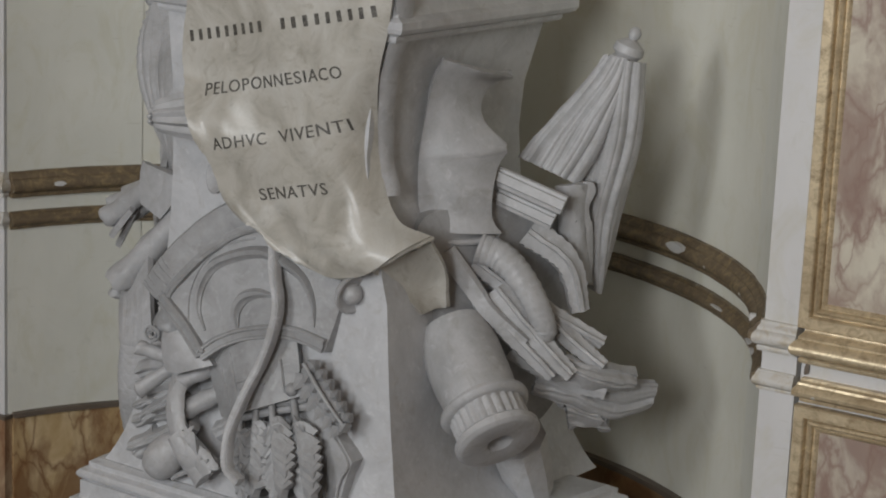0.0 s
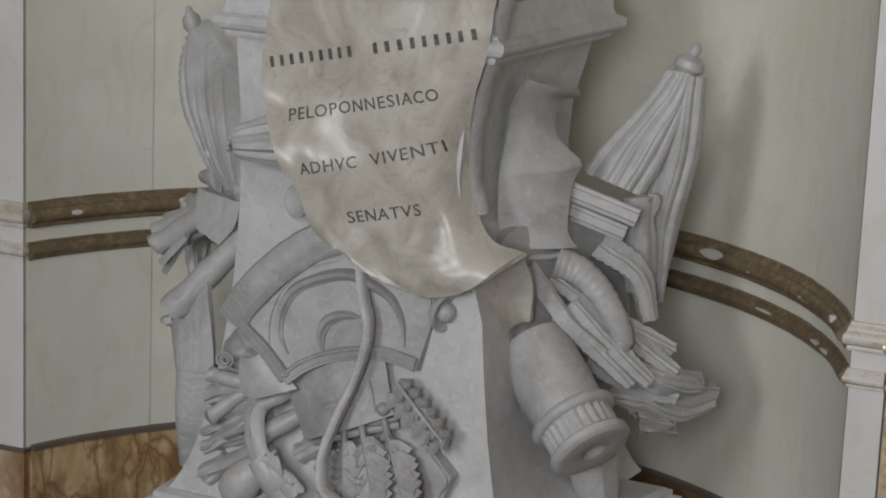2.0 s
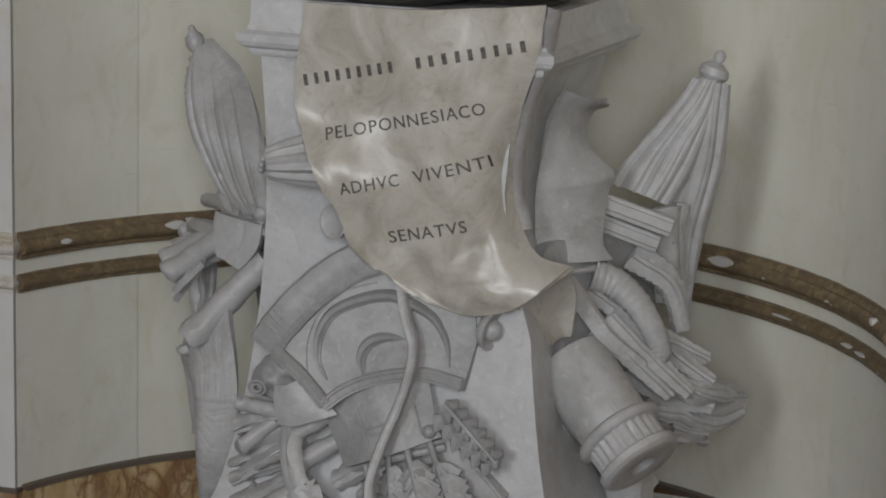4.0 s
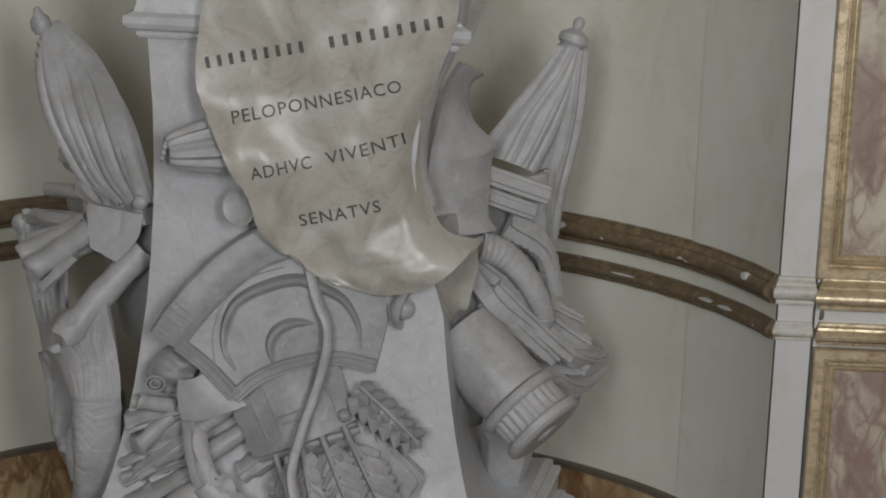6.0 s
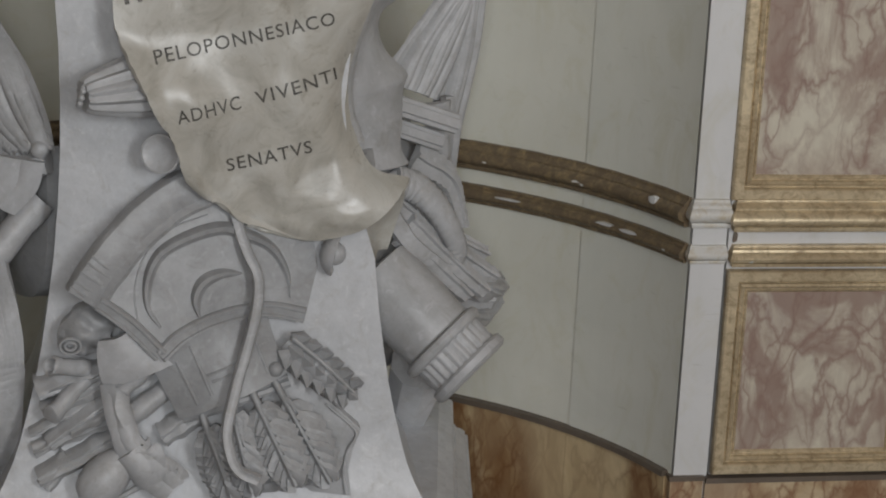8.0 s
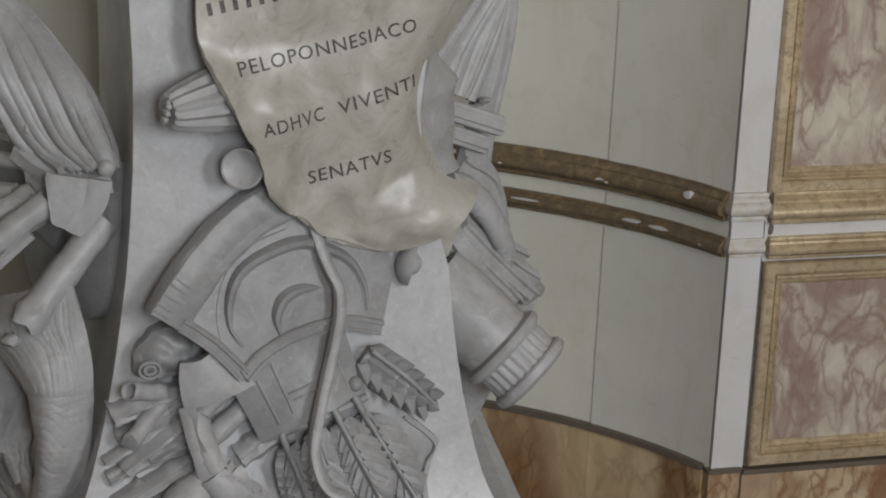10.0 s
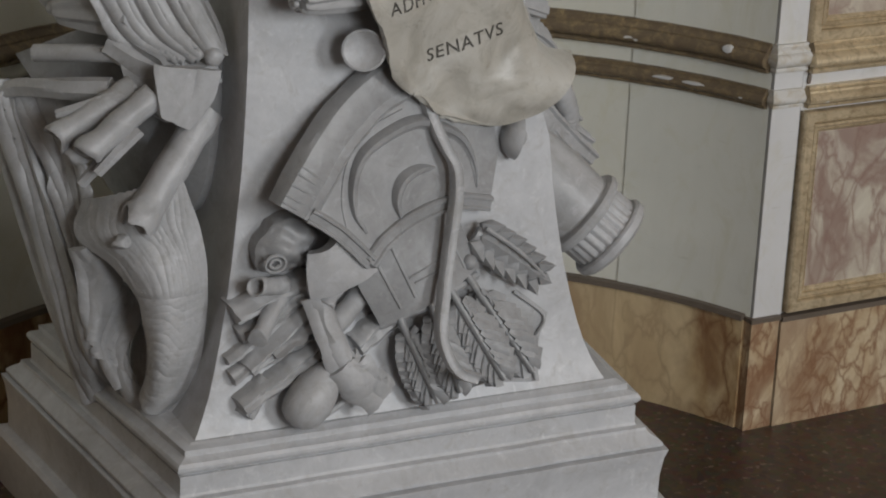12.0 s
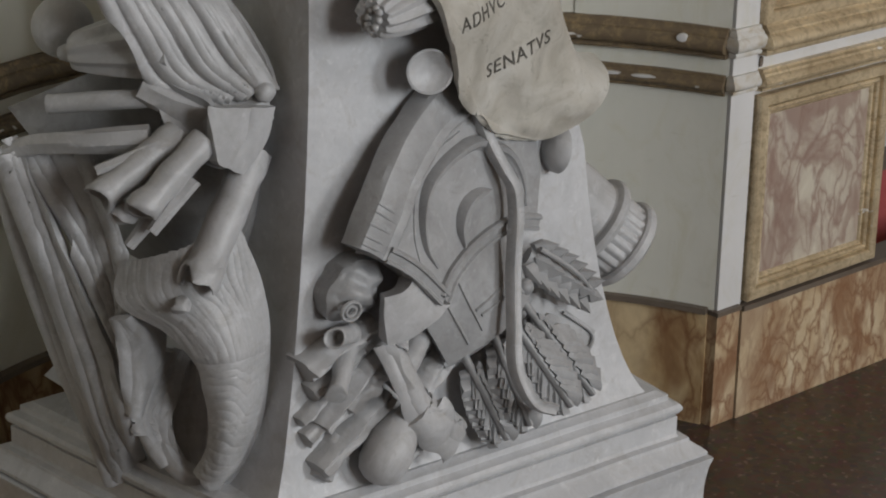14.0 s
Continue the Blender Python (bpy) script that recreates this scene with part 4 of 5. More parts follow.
def shard(a, b, w, h, seed, name="broken_stave", label="broken carved stave with a ragged end", bend=0.0):
    """A low stave in relief from a to b (x, z), w wide and h proud of the shaft, ragged at b."""
    n = 22
    path = []
    for i in range(n):
        k = i / (n - 1)
        x, z = a[0] + (b[0] - a[0]) * k, a[1] + (b[1] - a[1]) * k + bend * math.sin(math.pi * k)
        path.append(V((x, ground_y(x, z), z)))

    def section(k):
        q = 1 + 0.22 * noise.noise(V((k * 5, seed, 0.5))) - (0.35 * max(0.0, k - 0.75) * 4 * abs(noise.noise(V((k * 23, seed, 3.1)))))
        t = h * (1 + 0.3 * noise.noise(V((k * 3.3, seed, 7.7))))
        out = []
        for m in range(13):
            u = -1 + m / 6
            ridge = 0.16 * math.sin(7 * u + 2.3 * seed) + 0.2 * noise.noise(V((u * 2.5, k * 3, seed + 2)))
            out.append((w * q * u * (1 + 0.08 * noise.noise(V((k * 14, u, seed)))), t * (max(0.0, 1 - u * u * 0.82) ** 0.55 + ridge * (1 - abs(u)))))
        return [(-w * q * 1.02, -0.02)] + out + [(w * q * 1.02, -0.02)]
    bm = B()
    sweep(bm, path, section)
    rough_up(bm, 0.0022, 55)
    return part(name, bm, MARBLE, ped, label, True, 0.8)


for a, b, w, h, sd, bend in (((-0.205, 0.596), (-0.345, 0.552), 0.021, 0.040, 0.3, 0.004), ((-0.215, 0.566), (-0.335, 0.512), 0.017, 0.030, 1.1, 0.0), ((-0.195, 0.540), (-0.325, 0.452), 0.019, 0.038, 2.4, 0.006),
                             ((-0.205, 0.498), (-0.352, 0.438), 0.015, 0.026, 3.3, 0.004), ((-0.188, 0.474), (-0.345, 0.391), 0.020, 0.034, 4.2, -0.004), ((-0.24, 0.530), (-0.36, 0.470), 0.012, 0.022, 5.6, 0.0),
                             ((-0.21, 0.520), (-0.285, 0.478), 0.009, 0.050, 6.1, 0.0), ((-0.045, 0.512), (-0.118, 0.466), 0.024, 0.030, 7.3, 0.0), ((-0.29, 0.43), (-0.335, 0.372), 0.018, 0.024, 8.4, 0.0)):
    shard(a, b, w, h, sd, bend=bend)
pipe((-0.255, 0.065, 0.598), (-0.322, 0.030, 0.617), 0.016)
pipe((-0.135, 0.07, 0.605), (-0.197, 0.026, 0.566), 0.017)
pipe((-0.098, 0.07, 0.565), (-0.192, 0.030, 0.504), 0.021)
pipe((-0.26, 0.07, 0.575), (-0.318, 0.028, 0.523), 0.017, "pipe_end", False)

# helmet with a scrolled visor
bm = B()
plate(bm, [(-0.311, 0.066, 0.655), (-0.301, 0.064, 0.685), (-0.262, 0.06, 0.721), (-0.206, 0.055, 0.706), (-0.212, 0.056, 0.666), (-0.226, 0.06, 0.632), (-0.294, 0.066, 0.628)], (-0.15, -1, 0), 0.026, 0.05, True, 12, 72, 1.7)
for v in bm.verts:
    v.co.y -= 0.0035 * math.sin(150 * (v.co.x * 0.6 + v.co.z)) * (v.co.y < 0.056)
rough_up(bm, 0.004, 45)
helmet = part("helmet", bm, MARBLE_GREY, ped, "small carved helmet with a scrolled visor")
for r in (0.010, 0.019):
    bm = B()
    sweep(bm, [V((-0.286 + r * math.cos(a * 0.45), 0.036 - r * 0.1, 0.652 + r * 0.8 * math.sin(a * 0.45))) for a in range(14)], lambda s: oval(0.003, 0.004, 6), close=True)
    part("visor_scroll", bm, MARBLE_GREY, helmet)
bm = B()
sheet(bm, between([(-0.224, 0.036, 0.668), (-0.228, 0.034, 0.63), (-0.222, 0.04, 0.592)], [(-0.182, 0.045, 0.682), (-0.145, 0.035, 0.648), (-0.104, 0.035, 0.617)], 0, 0, (0, -1, 0), 0.010), 24, 20, 0.03)
rough_up(bm, 0.005, 18)
part("helmet_cloth", bm, MARBLE, helmet)


def ribbed_cone(name, a, b, ra, rb, ribs, label, knob=0.0, mat=MARBLE):
    a, b = V(a), V(b)
    L = (b - a).length
    prof = [(0, ra * 0.8), (L * 0.02, ra)] + [(L * k / 10, ra + (rb - ra) * (k / 10) + 0.06 * ra * math.sin(math.pi * k / 10)) for k in range(1, 10)] + [(L * 0.97, rb), (L, rb * 0.85), (L * 0.985, rb * 0.5), (L * 0.97, rb * 0.1)]
    bm = B()
    lathe(bm, a, b - a, prof, ribs * 6, ribs, 0.09, (L * 0.01, L))
    ob = part(name, bm, mat, ped, label)
    if knob:
        bm = B()
        lathe(bm, b - (b - a).normalized() * 0.004, b - a, [(0, knob * 0.7), (knob * 0.4, knob * 1.05), (knob, knob * 1.0), (knob * 1.7, knob * 0.75), (knob * 2.0, knob * 0.2)], 16)
        part("knob", bm, mat, ob)
    return ob


ribbed_cone("tassel", (-0.13, 0.07, 1.137), (-0.265, 0.012, 1.122), 0.058, 0.030, 12, "fluted marble tassel beside the scroll")
for k in range(8):
    bm = B()
    ball(bm, V((-0.266, 0.008, 1.122)) + 0.016 * V((0.25 * math.sin(k * 0.785), -0.1 * math.sin(k * 0.785), 0)) + V((-0.002, -0.012 * math.cos(k * 0.785), 0.016 * math.sin(k * 0.785))), 0.006, 6)
    part("rosette_petal", bm, MARBLE, ped)


def cup(c, axis, r, name, stretch=1.0):
    bm = B()
    lathe(bm, V(c) - V(axis).normalized() * r * 0.7, axis, [(0, r * 0.3), (r * 0.2, r * 0.7), (r * 0.5, r * 0.95), (r * 0.72, r), (r * 0.74, r * 0.9), (r * 0.62, r * 0.7), (r * 0.52, r * 0.3), (r * 0.5, 0.0005)], 28)
    for v in bm.verts:
        d = v.co - V(c)
        v.co = V(c) + V((d.x, d.y, d.z * stretch))
    return part(name, bm, MARBLE, ped, "round shallow marble disc")


cup((-0.128, 0.035, 1.012), (-0.5, -1, 0.12), 0.038, "disc", 0.95)
right_cup = cup((0.200, 0.070, 0.815), (0.94, -0.28, -0.2), 0.042, "disc")
bm = B()
ball(bm, (0.196, 0.071, 0.816), 0.022)
part("ball", bm, MARBLE, right_cup)

# -- trophy on the left flank
SHIFT = V((-0.003, -0.005, 0.027))
LW = (-1, -0.25, 0)
bm = B()
sheet(bm, draped([(-0.545, 0.37, 1.285), (-0.55, 0.335, 1.21), (-0.53, 0.31, 1.13), (-0.49, 0.30, 1.05), (-0.44, 0.295, 0.975), (-0.37, 0.25, 0.945)],
                 [(-0.525, 0.395, 1.288), (-0.45, 0.375, 1.23), (-0.385, 0.31, 1.168), (-0.333, 0.245, 1.10), (-0.30, 0.20, 1.02), (-0.295, 0.18, 0.965)], 3.4, 0.0095, (-0.9, -0.6, 0.1), 0.010, 0.7), 120, 56, 0.010)
drape = part("drapery", bm, MARBLE, ped, "banner cloth in deep carved folds", True, 1.2)
bm = B()
sweep(bm, spline([(-0.455, 0.315, 0.968), (-0.41, 0.265, 0.938), (-0.355, 0.22, 0.925), (-0.302, 0.195, 0.940)], 24), lambda s: oval(0.024, 0.020, 14, 5, 0.12, 4 * s), LW)
part("band", bm, MARBLE, drape)
bm = B()
ball(bm, (-0.316, 0.186, 0.966), 0.017)
rough_up(bm, 0.004, 50)
part("knot", bm, MARBLE, drape)
bm = B()
lathe(bm, (-0.548, 0.375, 1.27), (-0.25, -0.1, 1), [(0, 0.016), (0.012, 0.022), (0.03, 0.02), (0.04, 0.01), (0.052, 0.007), (0.056, 0.001)], 14)
part("finial", bm, MARBLE, drape)
ribbed_cone("pleated_cap", (-0.40, 0.30, 1.035), (-0.505, 0.43, 1.008), 0.058, 0.028, 9, "pleated marble cap with a knob", 0.014)
bm = B()
ball(bm, (-0.475, 0.50, 1.03), 0.05)
part("bonnet", bm, MARBLE, ped)
bm = B()
plate(bm, [(-0.449, 0.295, 0.989), (-0.422, 0.255, 0.971), (-0.397, 0.220, 0.953), (-0.398, 0.210, 0.919), (-0.401, 0.200, 0.889), (-0.398, 0.185, 0.857), (-0.428, 0.225, 0.873), (-0.444, 0.260, 0.904), (-0.449, 0.285, 0.952)], (-0.8, -0.55, -0.15), -0.016, 0.014, True, 9, 60)
part("axe_blade", bm, MARBLE_GREY, ped, "curved axe blade")
bm = B()
sheet(bm, between([(-0.405, 0.205, 0.955), (-0.41, 0.20, 0.91), (-0.415, 0.195, 0.872)], [(-0.305, 0.19, 0.945), (-0.315, 0.195, 0.89), (-0.36, 0.20, 0.845)], 1.2, 0.008, LW, 0.01), 14, 14, 0.02)
part("cloth_end", bm, MARBLE, ped)
for a, b, r in (((-0.43, 0.255, 0.905), (-0.572, 0.268, 0.822), 0.025), ((-0.415, 0.21, 0.90), (-0.536, 0.208, 0.812), 0.025), ((-0.42, 0.24, 0.87), (-0.548, 0.25, 0.79), 0.018)):
    pipe(a, b, r, "pipe_end")
for a, b in (((-0.46, 0.215, 0.84), (-0.535, 0.245, 0.745)), ((-0.45, 0.195, 0.85), (-0.52, 0.205, 0.775)), ((-0.44, 0.23, 0.9), (-0.56, 0.29, 0.86))):
    bm = B()
    sweep(bm, [V(a), V(a).lerp(V(b), 0.5), V(b)], lambda s: [(-0.016 * (1 - 0.5 * s), -0.005), (-0.014 * (1 - 0.5 * s), 0.006), (0.0, 0.010), (0.014 * (1 - 0.5 * s), 0.006), (0.016 * (1 - 0.5 * s), -0.005)], LW)
    part("arrow_shaft", bm, MARBLE, ped, "broken arrow shaft", False)
pipe((-0.315, 0.215, 0.862), (-0.464, 0.165, 0.690), 0.031, "long_pipe", True, MARBLE, ped, "long marble pipe with a broken mouth")
bm = B()
ball(bm, (-0.486, 0.178, 0.655), 0.015)
rough_up(bm, 0.008, 60)
part("pipe_tip", bm, MARBLE, ped)

# sleeve-like cloth in a loop
SHIFT = V()


def wrinkled(base, out, seam=0.49, fine=1.0):
    """Fine striations above the seam of a cloth fn(u, v), fine cross wrinkles below it."""
    o = V(out).normalized()

    def fn(u, v):
        p = base(u, v)
        n1 = noise.noise(V((u * 3, v * 4, 1.7)))
        n2 = noise.noise(V((u * 30 + 4 * n1 + 5 * v, v * 2.4, 4.1))) + 0.5 * noise.noise(V((u * 62 + 9 * v, v * 4.0, 2.2)))
        n3 = noise.noise(V((u * 2.0 + 0.6 * v, v * 38 + 3 * n1, 8.3))) + 0.5 * noise.noise(V((u * 3.1, v * 75 + 6 * u, 3.3)))
        k = min(1.0, max(0.0, (v - seam) / 0.02 + 0.5))
        rim = min(1.0, 8 * u, 8 * (1 - u) + 0.1)
        return p + o * (fine * rim * (0.0017 * n2 * (1 - k) + 0.0021 * n3 * k) + 0.005 * n1 + 0.003 * (1 - k))
    return fn


FLANK = (-0.6, -0.78, 0.08)
bm = B()
sheet(bm, wrinkled(between([(-0.499, 0.310, 0.714), (-0.524, 0.285, 0.666), (-0.486, 0.225, 0.635), (-0.451, 0.185, 0.586), (-0.442, 0.170, 0.534), (-0.436, 0.165, 0.482), (-0.436, 0.172, 0.427), (-0.435, 0.205, 0.374)],
                           [(-0.380, 0.175, 0.793), (-0.363, 0.158, 0.728), (-0.352, 0.150, 0.661), (-0.352, 0.147, 0.593), (-0.356, 0.150, 0.523), (-0.364, 0.160, 0.451), (-0.378, 0.182, 0.388), (-0.403, 0.205, 0.349)], 0, 0, FLANK, 0.034, n=90), FLANK, 0.43), 130, 240, 0.014)
sl = part("sleeve_cloth", bm, MARBLE, ped, "heavy striated cloth hanging in an open loop", True, 1.2)
bm = B()
sweep(bm, spline([(-0.370, 0.180, 0.400), (-0.398, 0.205, 0.352), (-0.434, 0.235, 0.355), (-0.452, 0.262, 0.378), (-0.459, 0.285, 0.415), (-0.466, 0.295, 0.454)], 60), lambda s: oval(0.025 - 0.011 * s, 0.021 - 0.010 * s, 18, 5, 0.07, 4 * s), LW)
rough_up(bm, 0.003, 25)
part("hem_roll", bm, MARBLE, sl)
for left, right, ridges, depth, bulge, seed in (([(-0.455, 0.285, 0.567), (-0.481, 0.293, 0.516), (-0.501, 0.296, 0.462), (-0.490, 0.290, 0.421), (-0.469, 0.265, 0.374)], [(-0.383, 0.300, 0.539), (-0.407, 0.290, 0.489), (-0.439, 0.275, 0.447), (-0.442, 0.262, 0.408), (-0.433, 0.245, 0.362)], 3.4, 0.0045, -0.010, 1.4),
                                               ([(-0.372, 0.320, 0.557), (-0.398, 0.325, 0.488), (-0.421, 0.310, 0.408), (-0.420, 0.270, 0.350)], [(-0.361, 0.270, 0.536), (-0.363, 0.260, 0.468), (-0.373, 0.250, 0.402), (-0.403, 0.230, 0.357)], 1.2, 0.003, 0.0, 0.6),
                                               ([(-0.534, 0.292, 0.641), (-0.526, 0.298, 0.567), (-0.503, 0.294, 0.467)], [(-0.514, 0.270, 0.652), (-0.454, 0.272, 0.593), (-0.499, 0.292, 0.463)], 0.7, 0.004, 0.010, 0.3)):
    bm = B()
    sheet(bm, draped(left, right, ridges, depth, FLANK, bulge, seed), 56, 50, 0.012)
    rough_up(bm, 0.0015, 50)
    part("fold", bm, MARBLE, sl, "", True, 1.2)
# standard with hanging cloth
bm = B()
sheet(bm, wrinkled(draped([(-0.623, 0.482, 0.876), (-0.590, 0.492, 0.753), (-0.556, 0.482, 0.627), (-0.521, 0.455, 0.486), (-0.495, 0.430, 0.389), (-0.469, 0.410, 0.289)],
                          [(-0.582, 0.460, 0.887), (-0.551, 0.420, 0.776), (-0.525, 0.375, 0.655), (-0.510, 0.325, 0.564), (-0.497, 0.300, 0.459), (-0.424, 0.385, 0.324)], 1.7, 0.010, (-0.75, -0.6, 0.1), 0.010, 0.9), (-0.75, -0.6, 0.1), 2.0, 1.3), 120, 110, 0.014)
std = part("standard_cloth", bm, MARBLE, ped, "long cloth hanging from a knobbed pole", True, 1.2)
bm = B()
sheet(bm, wrinkled(draped([(-0.606, 0.475, 0.901), (-0.580, 0.440, 0.834), (-0.551, 0.410, 0.770), (-0.527, 0.372, 0.683), (-0.512, 0.325, 0.590), (-0.501, 0.302, 0.477)],
                          [(-0.508, 0.400, 0.898), (-0.498, 0.360, 0.827), (-0.493, 0.325, 0.751), (-0.496, 0.305, 0.689), (-0.511, 0.290, 0.636), (-0.495, 0.298, 0.517)], 3.1, 0.0065, (-0.75, -0.6, 0.1), -0.016, 2.9), (-0.75, -0.6, 0.1), 2.0, 1.3), 140, 100, 0.012)
part("draped_cloth", bm, MARBLE, std, "", True, 1.2)
SHIFT = V((-0.016, -0.04, 0.022))
bm = B()
sweep(bm, spline([(-0.598, 0.52, 0.848), (-0.565, 0.47, 0.875), (-0.52, 0.39, 0.89), (-0.45, 0.32, 0.90)], 20), lambda s: oval(0.014 + 0.006 * s, 0.013 + 0.005 * s, 18, 6, 0.12, 5 * s), LW)
part("gathered_cloth", bm, MARBLE, std)
bm = B()
ball(bm, (-0.605, 0.520, 0.848), 0.021)
part("pole_knob", bm, MARBLE, std)
bm = B()
tube(bm, [(-0.535, 0.47, 0.935), (-0.47, 0.385, 0.95), (-0.42, 0.33, 0.955)], [0.016, 0.016, 0.014], 10, 10)
part("rod", bm, MARBLE, ped)
bm = B()
plate(bm, [(-0.53, 0.60, 0.90), (-0.42, 0.46, 0.985), (-0.36, 0.40, 0.93), (-0.38, 0.44, 0.78), (-0.48, 0.54, 0.80)], LW, 0.006, 0.03, False, 5, 50)
part("flag_cloth", bm, MARBLE_GREY, ped, "flat marble flag behind the trophy", True, 0.5)
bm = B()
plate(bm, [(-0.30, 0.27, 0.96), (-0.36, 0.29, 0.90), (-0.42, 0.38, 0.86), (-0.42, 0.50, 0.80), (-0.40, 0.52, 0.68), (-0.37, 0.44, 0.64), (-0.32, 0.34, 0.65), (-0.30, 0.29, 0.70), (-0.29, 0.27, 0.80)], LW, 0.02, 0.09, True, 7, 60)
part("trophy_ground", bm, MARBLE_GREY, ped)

# -- trophy on the right flank
SHIFT = V((0, 0.005, 0))
RW = (0.75, -0.65, 0)
bm = B()
NOTCH = [tuple(p) for p in spline([(0.343, 0.425, 1.243), (0.321, 0.390, 1.235), (0.313, 0.357, 1.209), (0.316, 0.340, 1.177), (0.330, 0.338, 1.147), (0.354, 0.345, 1.123), (0.377, 0.355, 1.102)], 50)]
SIDE = [tuple(p) for p in spline([(0.375, 0.359, 1.097), (0.366, 0.345, 1.070), (0.365, 0.330, 1.019), (0.365, 0.330, 0.966), (0.373, 0.333, 0.943), (0.385, 0.340, 0.926)], 48)]
INNER = [tuple(p) for p in spline([(0.302, 0.230, 1.293), (0.271, 0.235, 1.232), (0.256, 0.240, 1.155), (0.247, 0.245, 1.084), (0.248, 0.245, 1.020), (0.254, 0.250, 0.968), (0.278, 0.255, 0.932)], 98)]
flat_plate = between(INNER, NOTCH + SIDE, 0, 0, (0.62, -0.78, 0), 0.0, n=128)


def bowed(u, v):
    """The breastplate is one smooth curve from its inner edge, cut off by the arm opening."""
    o, a, b = V((0.62, -0.78, 0)), flat_plate(0, v), flat_plate(1, v)
    wide = (b - a).length

    def bow(s):
        return 0.03 * math.sin(math.pi * min(1.0, s / 0.2))
    return a.lerp(b - o * bow(wide), u) + o * bow(wide * u)


sheet(bm, bowed, 40, 128, 0.012)
rough_up(bm, 0.001, 14)
cuirass = part("breastplate", bm, MARBLE, ped, "smooth marble breastplate with an arm opening", True, 0.9)
bm = B()
sweep(bm, [V(p) + V((0.001, -0.003, 0)) for p in NOTCH], lambda s: [(-0.011, -0.006), (-0.011, 0.002), (-0.006, 0.0045), (0.002, 0.003), (0.006, 0.006), (0.0075, 0.001), (0.0075, -0.006)], RW)
part("rim", bm, MARBLE, cuirass)
bm = B()
sweep(bm, [V(p) + V((0.001, -0.002, 0)) for p in SIDE], lambda s: oval(0.0035, 0.005, 8), RW)
part("rim", bm, MARBLE, cuirass)
bm = B()
sweep(bm, spline([(0.25, 0.225, 0.925), (0.295, 0.245, 0.913), (0.34, 0.285, 0.912), (0.386, 0.335, 0.918)], 24), lambda s: oval(0.007, 0.007, 8), RW)
part("belt", bm, MARBLE, cuirass)
bm = B()
lathe(bm, (0.531, 0.552, 1.268), (0.30, 0.12, 1.0), [(0, 0.012), (0.008, 0.028), (0.014, 0.030), (0.019, 0.024), (0.03, 0.033), (0.045, 0.030), (0.055, 0.016), (0.058, 0.009), (0.064, 0.012), (0.074, 0.013), (0.082, 0.008), (0.085, 0.001)], 22)
standard = part("standard_finial", bm, MARBLE, ped, "turned marble finial of a draped standard")
bm = B()
sheet(bm, draped([(0.505, 0.525, 1.29), (0.465, 0.515, 1.23), (0.41, 0.495, 1.15), (0.345, 0.465, 1.065)], [(0.55, 0.55, 1.285), (0.535, 0.53, 1.2), (0.51, 0.52, 1.1), (0.47, 0.50, 1.02)], 3.2, 0.006, (0.7, -0.7, 0.1), 0.02, 0.5), 110, 44, 0.006)
part("cloth", bm, MARBLE, standard, "", True, 1.2)
bm = B()
sheet(bm, draped([(0.515, 0.535, 1.285), (0.485, 0.53, 1.12), (0.468, 0.53, 0.95), (0.488, 0.55, 0.795)], [(0.568, 0.575, 1.275), (0.566, 0.58, 1.12), (0.535, 0.575, 0.96), (0.502, 0.56, 0.78)], 2.2, 0.0075, (0.7, -0.7, 0.1), 0.026, 1.1), 90, 54, 0.006)
part("cloth", bm, MARBLE, standard, "", True, 1.2)
bm = B()
sheet(bm, draped([(0.445, 0.47, 1.02), (0.455, 0.475, 0.93), (0.465, 0.48, 0.82)], [(0.495, 0.51, 1.03), (0.49, 0.51, 0.92), (0.492, 0.53, 0.81)], 1.2, 0.007, (0.7, -0.7, 0.1), 0.01, 1.7), 24, 30, 0.02)
part("cloth", bm, MARBLE, standard, "", True, 1.2)
for a, b, r in (((0.34, 0.35, 1.052), (0.498, 0.402, 0.994), 0.020), ((0.34, 0.365, 1.005), (0.470, 0.41, 0.955), 0.018)):
    a, b = V(a), V(b)
    bm = B()
    sweep(bm, [a.lerp(b, i / 6) for i in range(7)], lambda s: [(-r, -r * 0.6), (-r, r * 0.2), (-r * 0.85, r * 0.45), (-r * 0.5, r * 0.45), (-r * 0.4, r * 0.7), (r * 0.5, r * 0.75), (r * 0.62, r * 0.5), (r, r * 0.4), (r, -r * 0.6)], RW)
    part("fasces_rod", bm, MARBLE, ped, "squared marble rod", True, 0.5)

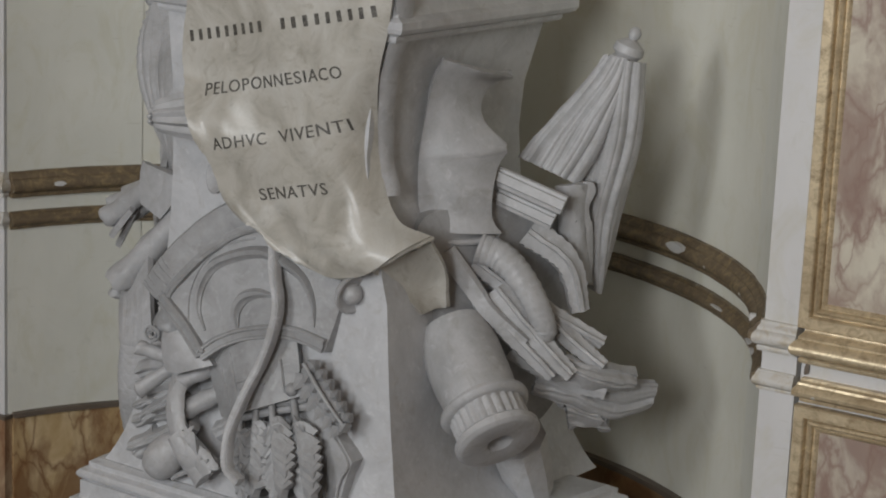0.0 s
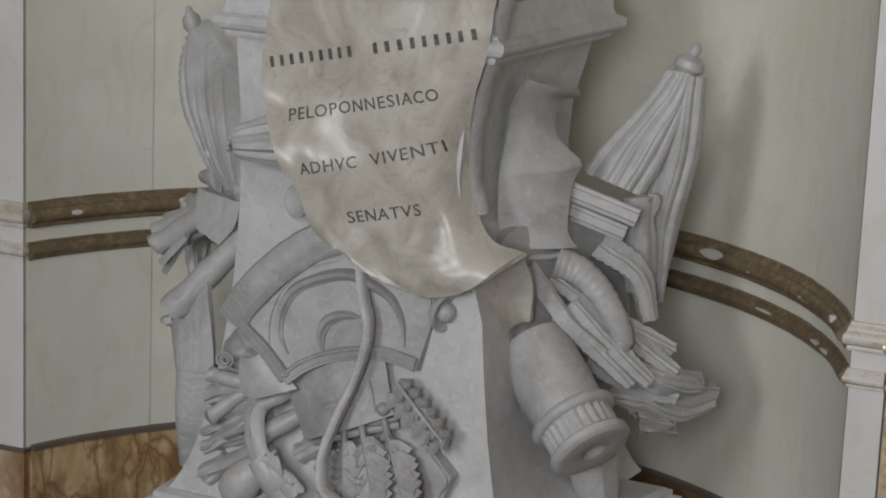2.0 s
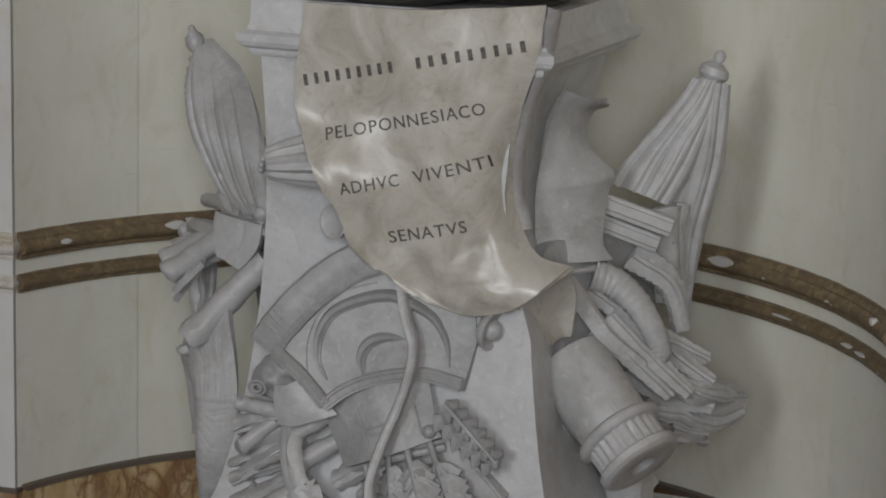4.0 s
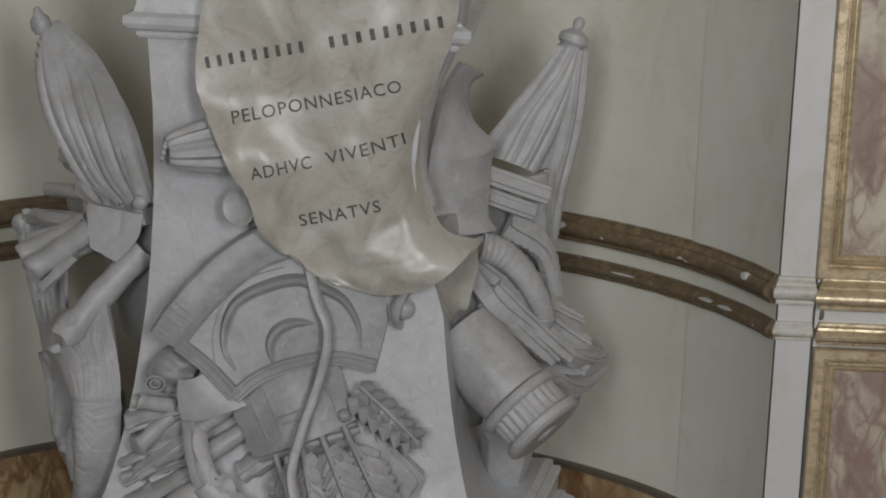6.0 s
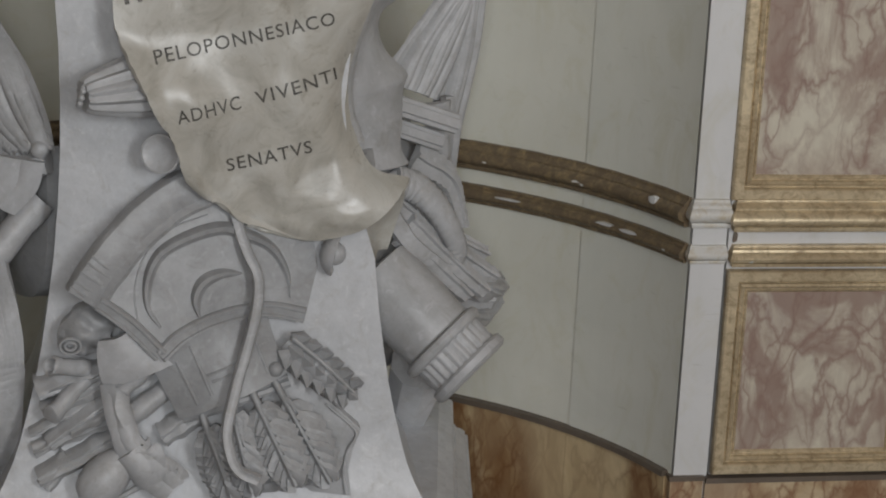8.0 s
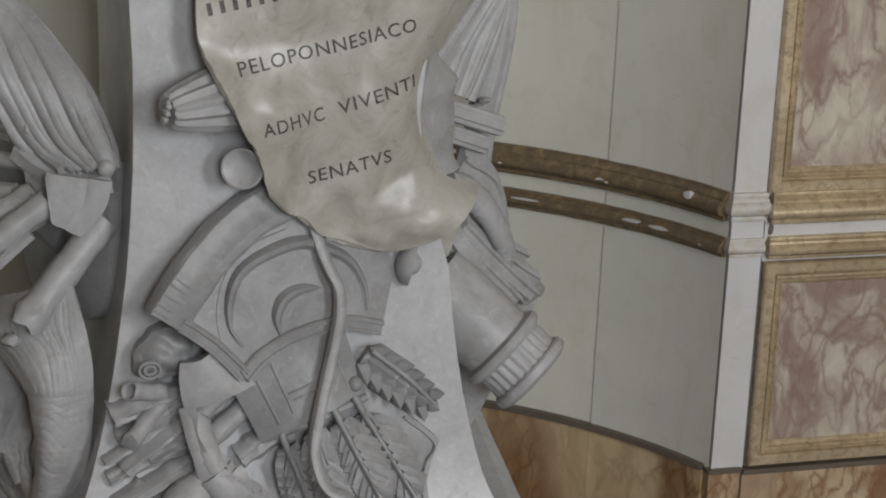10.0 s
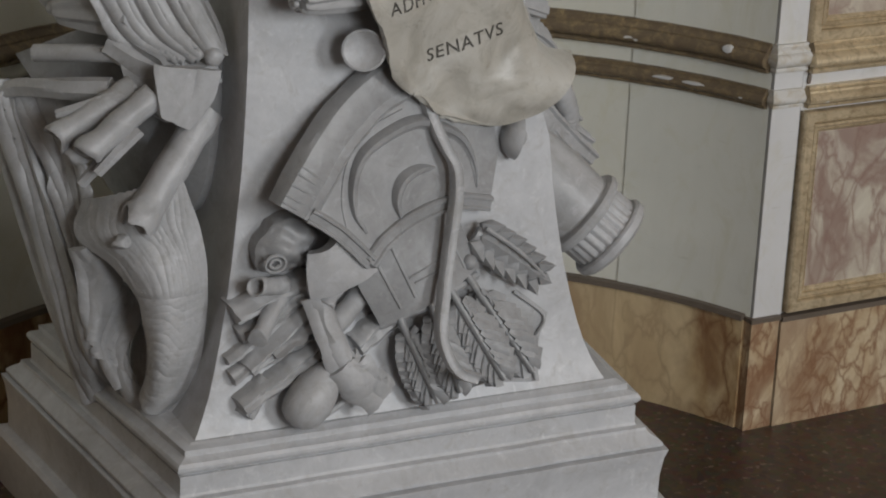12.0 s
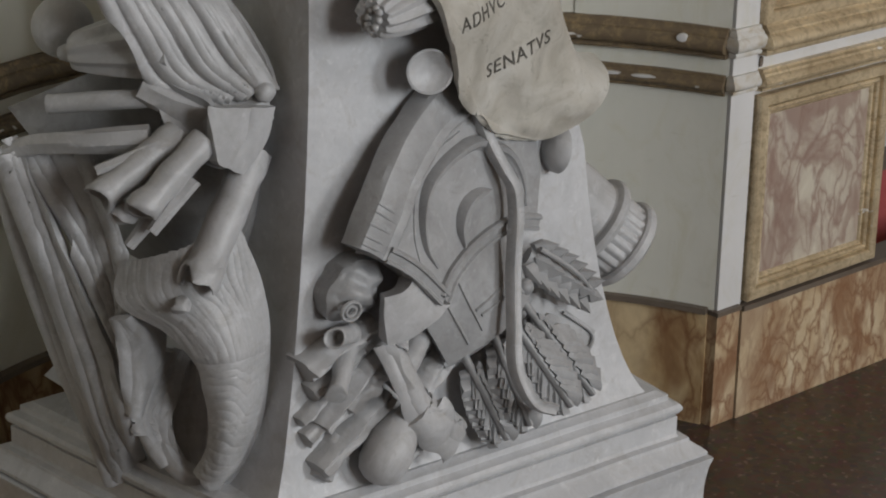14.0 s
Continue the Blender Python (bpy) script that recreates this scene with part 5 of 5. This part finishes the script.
# plumes and hanging strips
bm = B()
sweep(bm, spline([(0.36, 0.305, 0.90), (0.405, 0.32, 0.885), (0.45, 0.33, 0.845), (0.485, 0.338, 0.79), (0.502, 0.345, 0.745), (0.488, 0.345, 0.722)], 50),
      lambda s: [(a * (1 + 0.05 * math.sin(110 * s)), b * (1 + 0.05 * math.sin(110 * s))) for a, b in oval(0.034 - 0.012 * s, 0.026 - 0.008 * s, 12)], RW)
part("plume", bm, MARBLE, ped, "ribbed curling plume")
for i, (a, m, b, w) in enumerate((((0.355, 0.30, 0.875), (0.44, 0.36, 0.80), (0.583, 0.445, 0.712), 0.026), ((0.40, 0.315, 0.82), (0.49, 0.335, 0.73), (0.567, 0.35, 0.66), 0.028), ((0.38, 0.30, 0.80), (0.44, 0.31, 0.74), (0.53, 0.34, 0.655), 0.03),
                                  ((0.42, 0.40, 0.93), (0.5, 0.43, 0.87), (0.53, 0.44, 0.77), 0.034), ((0.45, 0.36, 0.80), (0.53, 0.40, 0.72), (0.60, 0.42, 0.67), 0.028), ((0.43, 0.35, 0.70), (0.52, 0.40, 0.64), (0.60, 0.44, 0.615), 0.036))):
    bm = B()
    sweep(bm, spline([a, m, b], 67), lambda s: [(-w * (1 - 0.4 * s) * (1 - 0.14 * ((s * 11) % 1)), -0.014), (-w * (1 - 0.4 * s) * (1 - 0.14 * ((s * 11) % 1)), 0.0), (-w * 0.55 * (1 - 0.4 * s), 0.002), (-w * 0.18, 0.006), (-w * 0.12, 0.013), (w * 0.12, 0.013), (w * 0.18, 0.006), (w * 0.6 * (1 - 0.4 * s), 0.002), (w * (1 - 0.4 * s) * (1 - 0.14 * ((s * 11 + 0.4) % 1)), 0.0), (w * (1 - 0.4 * s), -0.014)], RW)
    rough_up(bm, 0.0018, 40)
    part("feather_strip", bm, MARBLE, ped, "long carved feather", True, 0.35)
bm = B()
sweep(bm, spline([(0.315, 0.25, 0.895), (0.37, 0.28, 0.815), (0.40, 0.29, 0.775), (0.47, 0.318, 0.715)], 16), lambda s: [(-0.022 * (1 - 0.3 * s), -0.012), (-0.022 * (1 - 0.3 * s), 0.004), (-0.012, 0.012), (0.02 * (1 - 0.3 * s), 0.004), (0.02 * (1 - 0.3 * s), -0.012)], (0.5, -0.85, 0.1))
part("scabbard", bm, MARBLE, ped, "broad flat scabbard with a notched edge", True, 0.4)
for left, right, f in (([(0.47, 0.39, 0.65), (0.54, 0.43, 0.64), (0.60, 0.50, 0.62), (0.648, 0.57, 0.61)], [(0.46, 0.37, 0.595), (0.53, 0.41, 0.575), (0.585, 0.47, 0.54), (0.635, 0.565, 0.548)], 2.2),
                       ([(0.50, 0.42, 0.60), (0.55, 0.45, 0.57)], [(0.53, 0.42, 0.53), (0.60, 0.48, 0.52)], 1.6),
                       ([(0.55, 0.36, 0.69), (0.60, 0.41, 0.67), (0.64, 0.5, 0.64)], [(0.53, 0.35, 0.655), (0.58, 0.40, 0.62), (0.62, 0.5, 0.6)], 1.6)):
    bm = B()
    sheet(bm, draped(left, right, f * 0.7, 0.007, RW, 0.012, f), 30, 30, 0.02)
    rough_up(bm, 0.004, 30)
    part("torn_cloth", bm, MARBLE, ped, "ragged carved cloth", True, 1.0)

# cannon
CD = V((0.68, -0.36, -0.63)).normalized()
C0 = V((0.514, 0.170, 0.548)) - CD * 0.283
bm = B()
lathe(bm, C0, CD, [(0, 0.05), (0.005, 0.076), (0.06, 0.082), (0.13, 0.081), (0.18, 0.077), (0.183, 0.081)], 36)
rough_up(bm, 0.001, 16)
cannon = part("cannon", bm, MARBLE, ped, "carved marble cannon barrel with a fluted muzzle")
bm = B()
lathe(bm, C0 + CD * 0.184, CD, [(0, 0.083), (0.004, 0.091), (0.012, 0.094), (0.02, 0.091), (0.024, 0.084)], 36)
part("ring", bm, MARBLE, cannon)
bm = B()
lathe(bm, C0 + CD * 0.208, CD, [(0, 0.078), (0.003, 0.076), (0.045, 0.076), (0.048, 0.078)], 24 * 6, 24, 0.035, (0.002, 0.046))
part("fluted_band", bm, MARBLE, cannon)
bm = B()
lathe(bm, C0 + CD * 0.256, CD, [(0, 0.084), (0.005, 0.089), (0.018, 0.089), (0.024, 0.083), (0.026, 0.078), (0.025, 0.03), (0.024, 0.027), (-0.03, 0.025), (-0.032, 0.001)], 40)
part("muzzle", bm, MARBLE, cannon)
bm = B()
lathe(bm, (0.44, 0.36, 0.50), (-0.05, 0.55, -0.85), [(0, 0.062), (0.1, 0.056), (0.17, 0.044), (0.185, 0.036)], 9)
rough_up(bm, 0.003, 15)
part("cone_end", bm, MARBLE_BLOCK, ped, "tapered marble stump", True, 0.4)
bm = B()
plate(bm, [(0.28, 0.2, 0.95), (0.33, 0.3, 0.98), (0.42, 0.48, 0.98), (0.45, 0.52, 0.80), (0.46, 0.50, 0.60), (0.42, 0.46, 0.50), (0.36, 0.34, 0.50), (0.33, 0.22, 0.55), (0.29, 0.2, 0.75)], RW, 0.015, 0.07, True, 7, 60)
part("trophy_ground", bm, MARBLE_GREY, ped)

# ---- bronze bust that stands on the pedestal ----
SHIFT = V()
bm = B()
rows = []
for z, rx, ry, cy in ((1.452, 0.20, 0.15, 0.36), (1.455, 0.30, 0.24, 0.34), (1.475, 0.345, 0.29, 0.34), (1.52, 0.37, 0.30, 0.34), (1.60, 0.36, 0.27, 0.35), (1.70, 0.33, 0.22, 0.37), (1.80, 0.26, 0.17, 0.38), (1.88, 0.12, 0.11, 0.38), (1.95, 0.09, 0.10, 0.38), (2.02, 0.10, 0.12, 0.37), (2.12, 0.11, 0.13, 0.37), (2.22, 0.08, 0.09, 0.37), (2.25, 0.02, 0.02, 0.37)):
    rows.append([bm.verts.new((-0.03 + rx * math.cos(2 * math.pi * k / 48) * (1 + 0.03 * math.sin(7 * 2 * math.pi * k / 48)), cy + ry * math.sin(2 * math.pi * k / 48) * (1 + 0.04 * math.sin(9 * 2 * math.pi * k / 48)), z + 0.012 * math.sin(5 * 2 * math.pi * k / 48) * (z > 1.453))) for k in range(48)])
quads(bm, rows, close_u=True)
bm.faces.new(rows[0])
bm.faces.new(rows[-1])
tagged(part("bust", bm, BRONZE, None), "dark bronze bust standing on the marble pedestal", "bust")
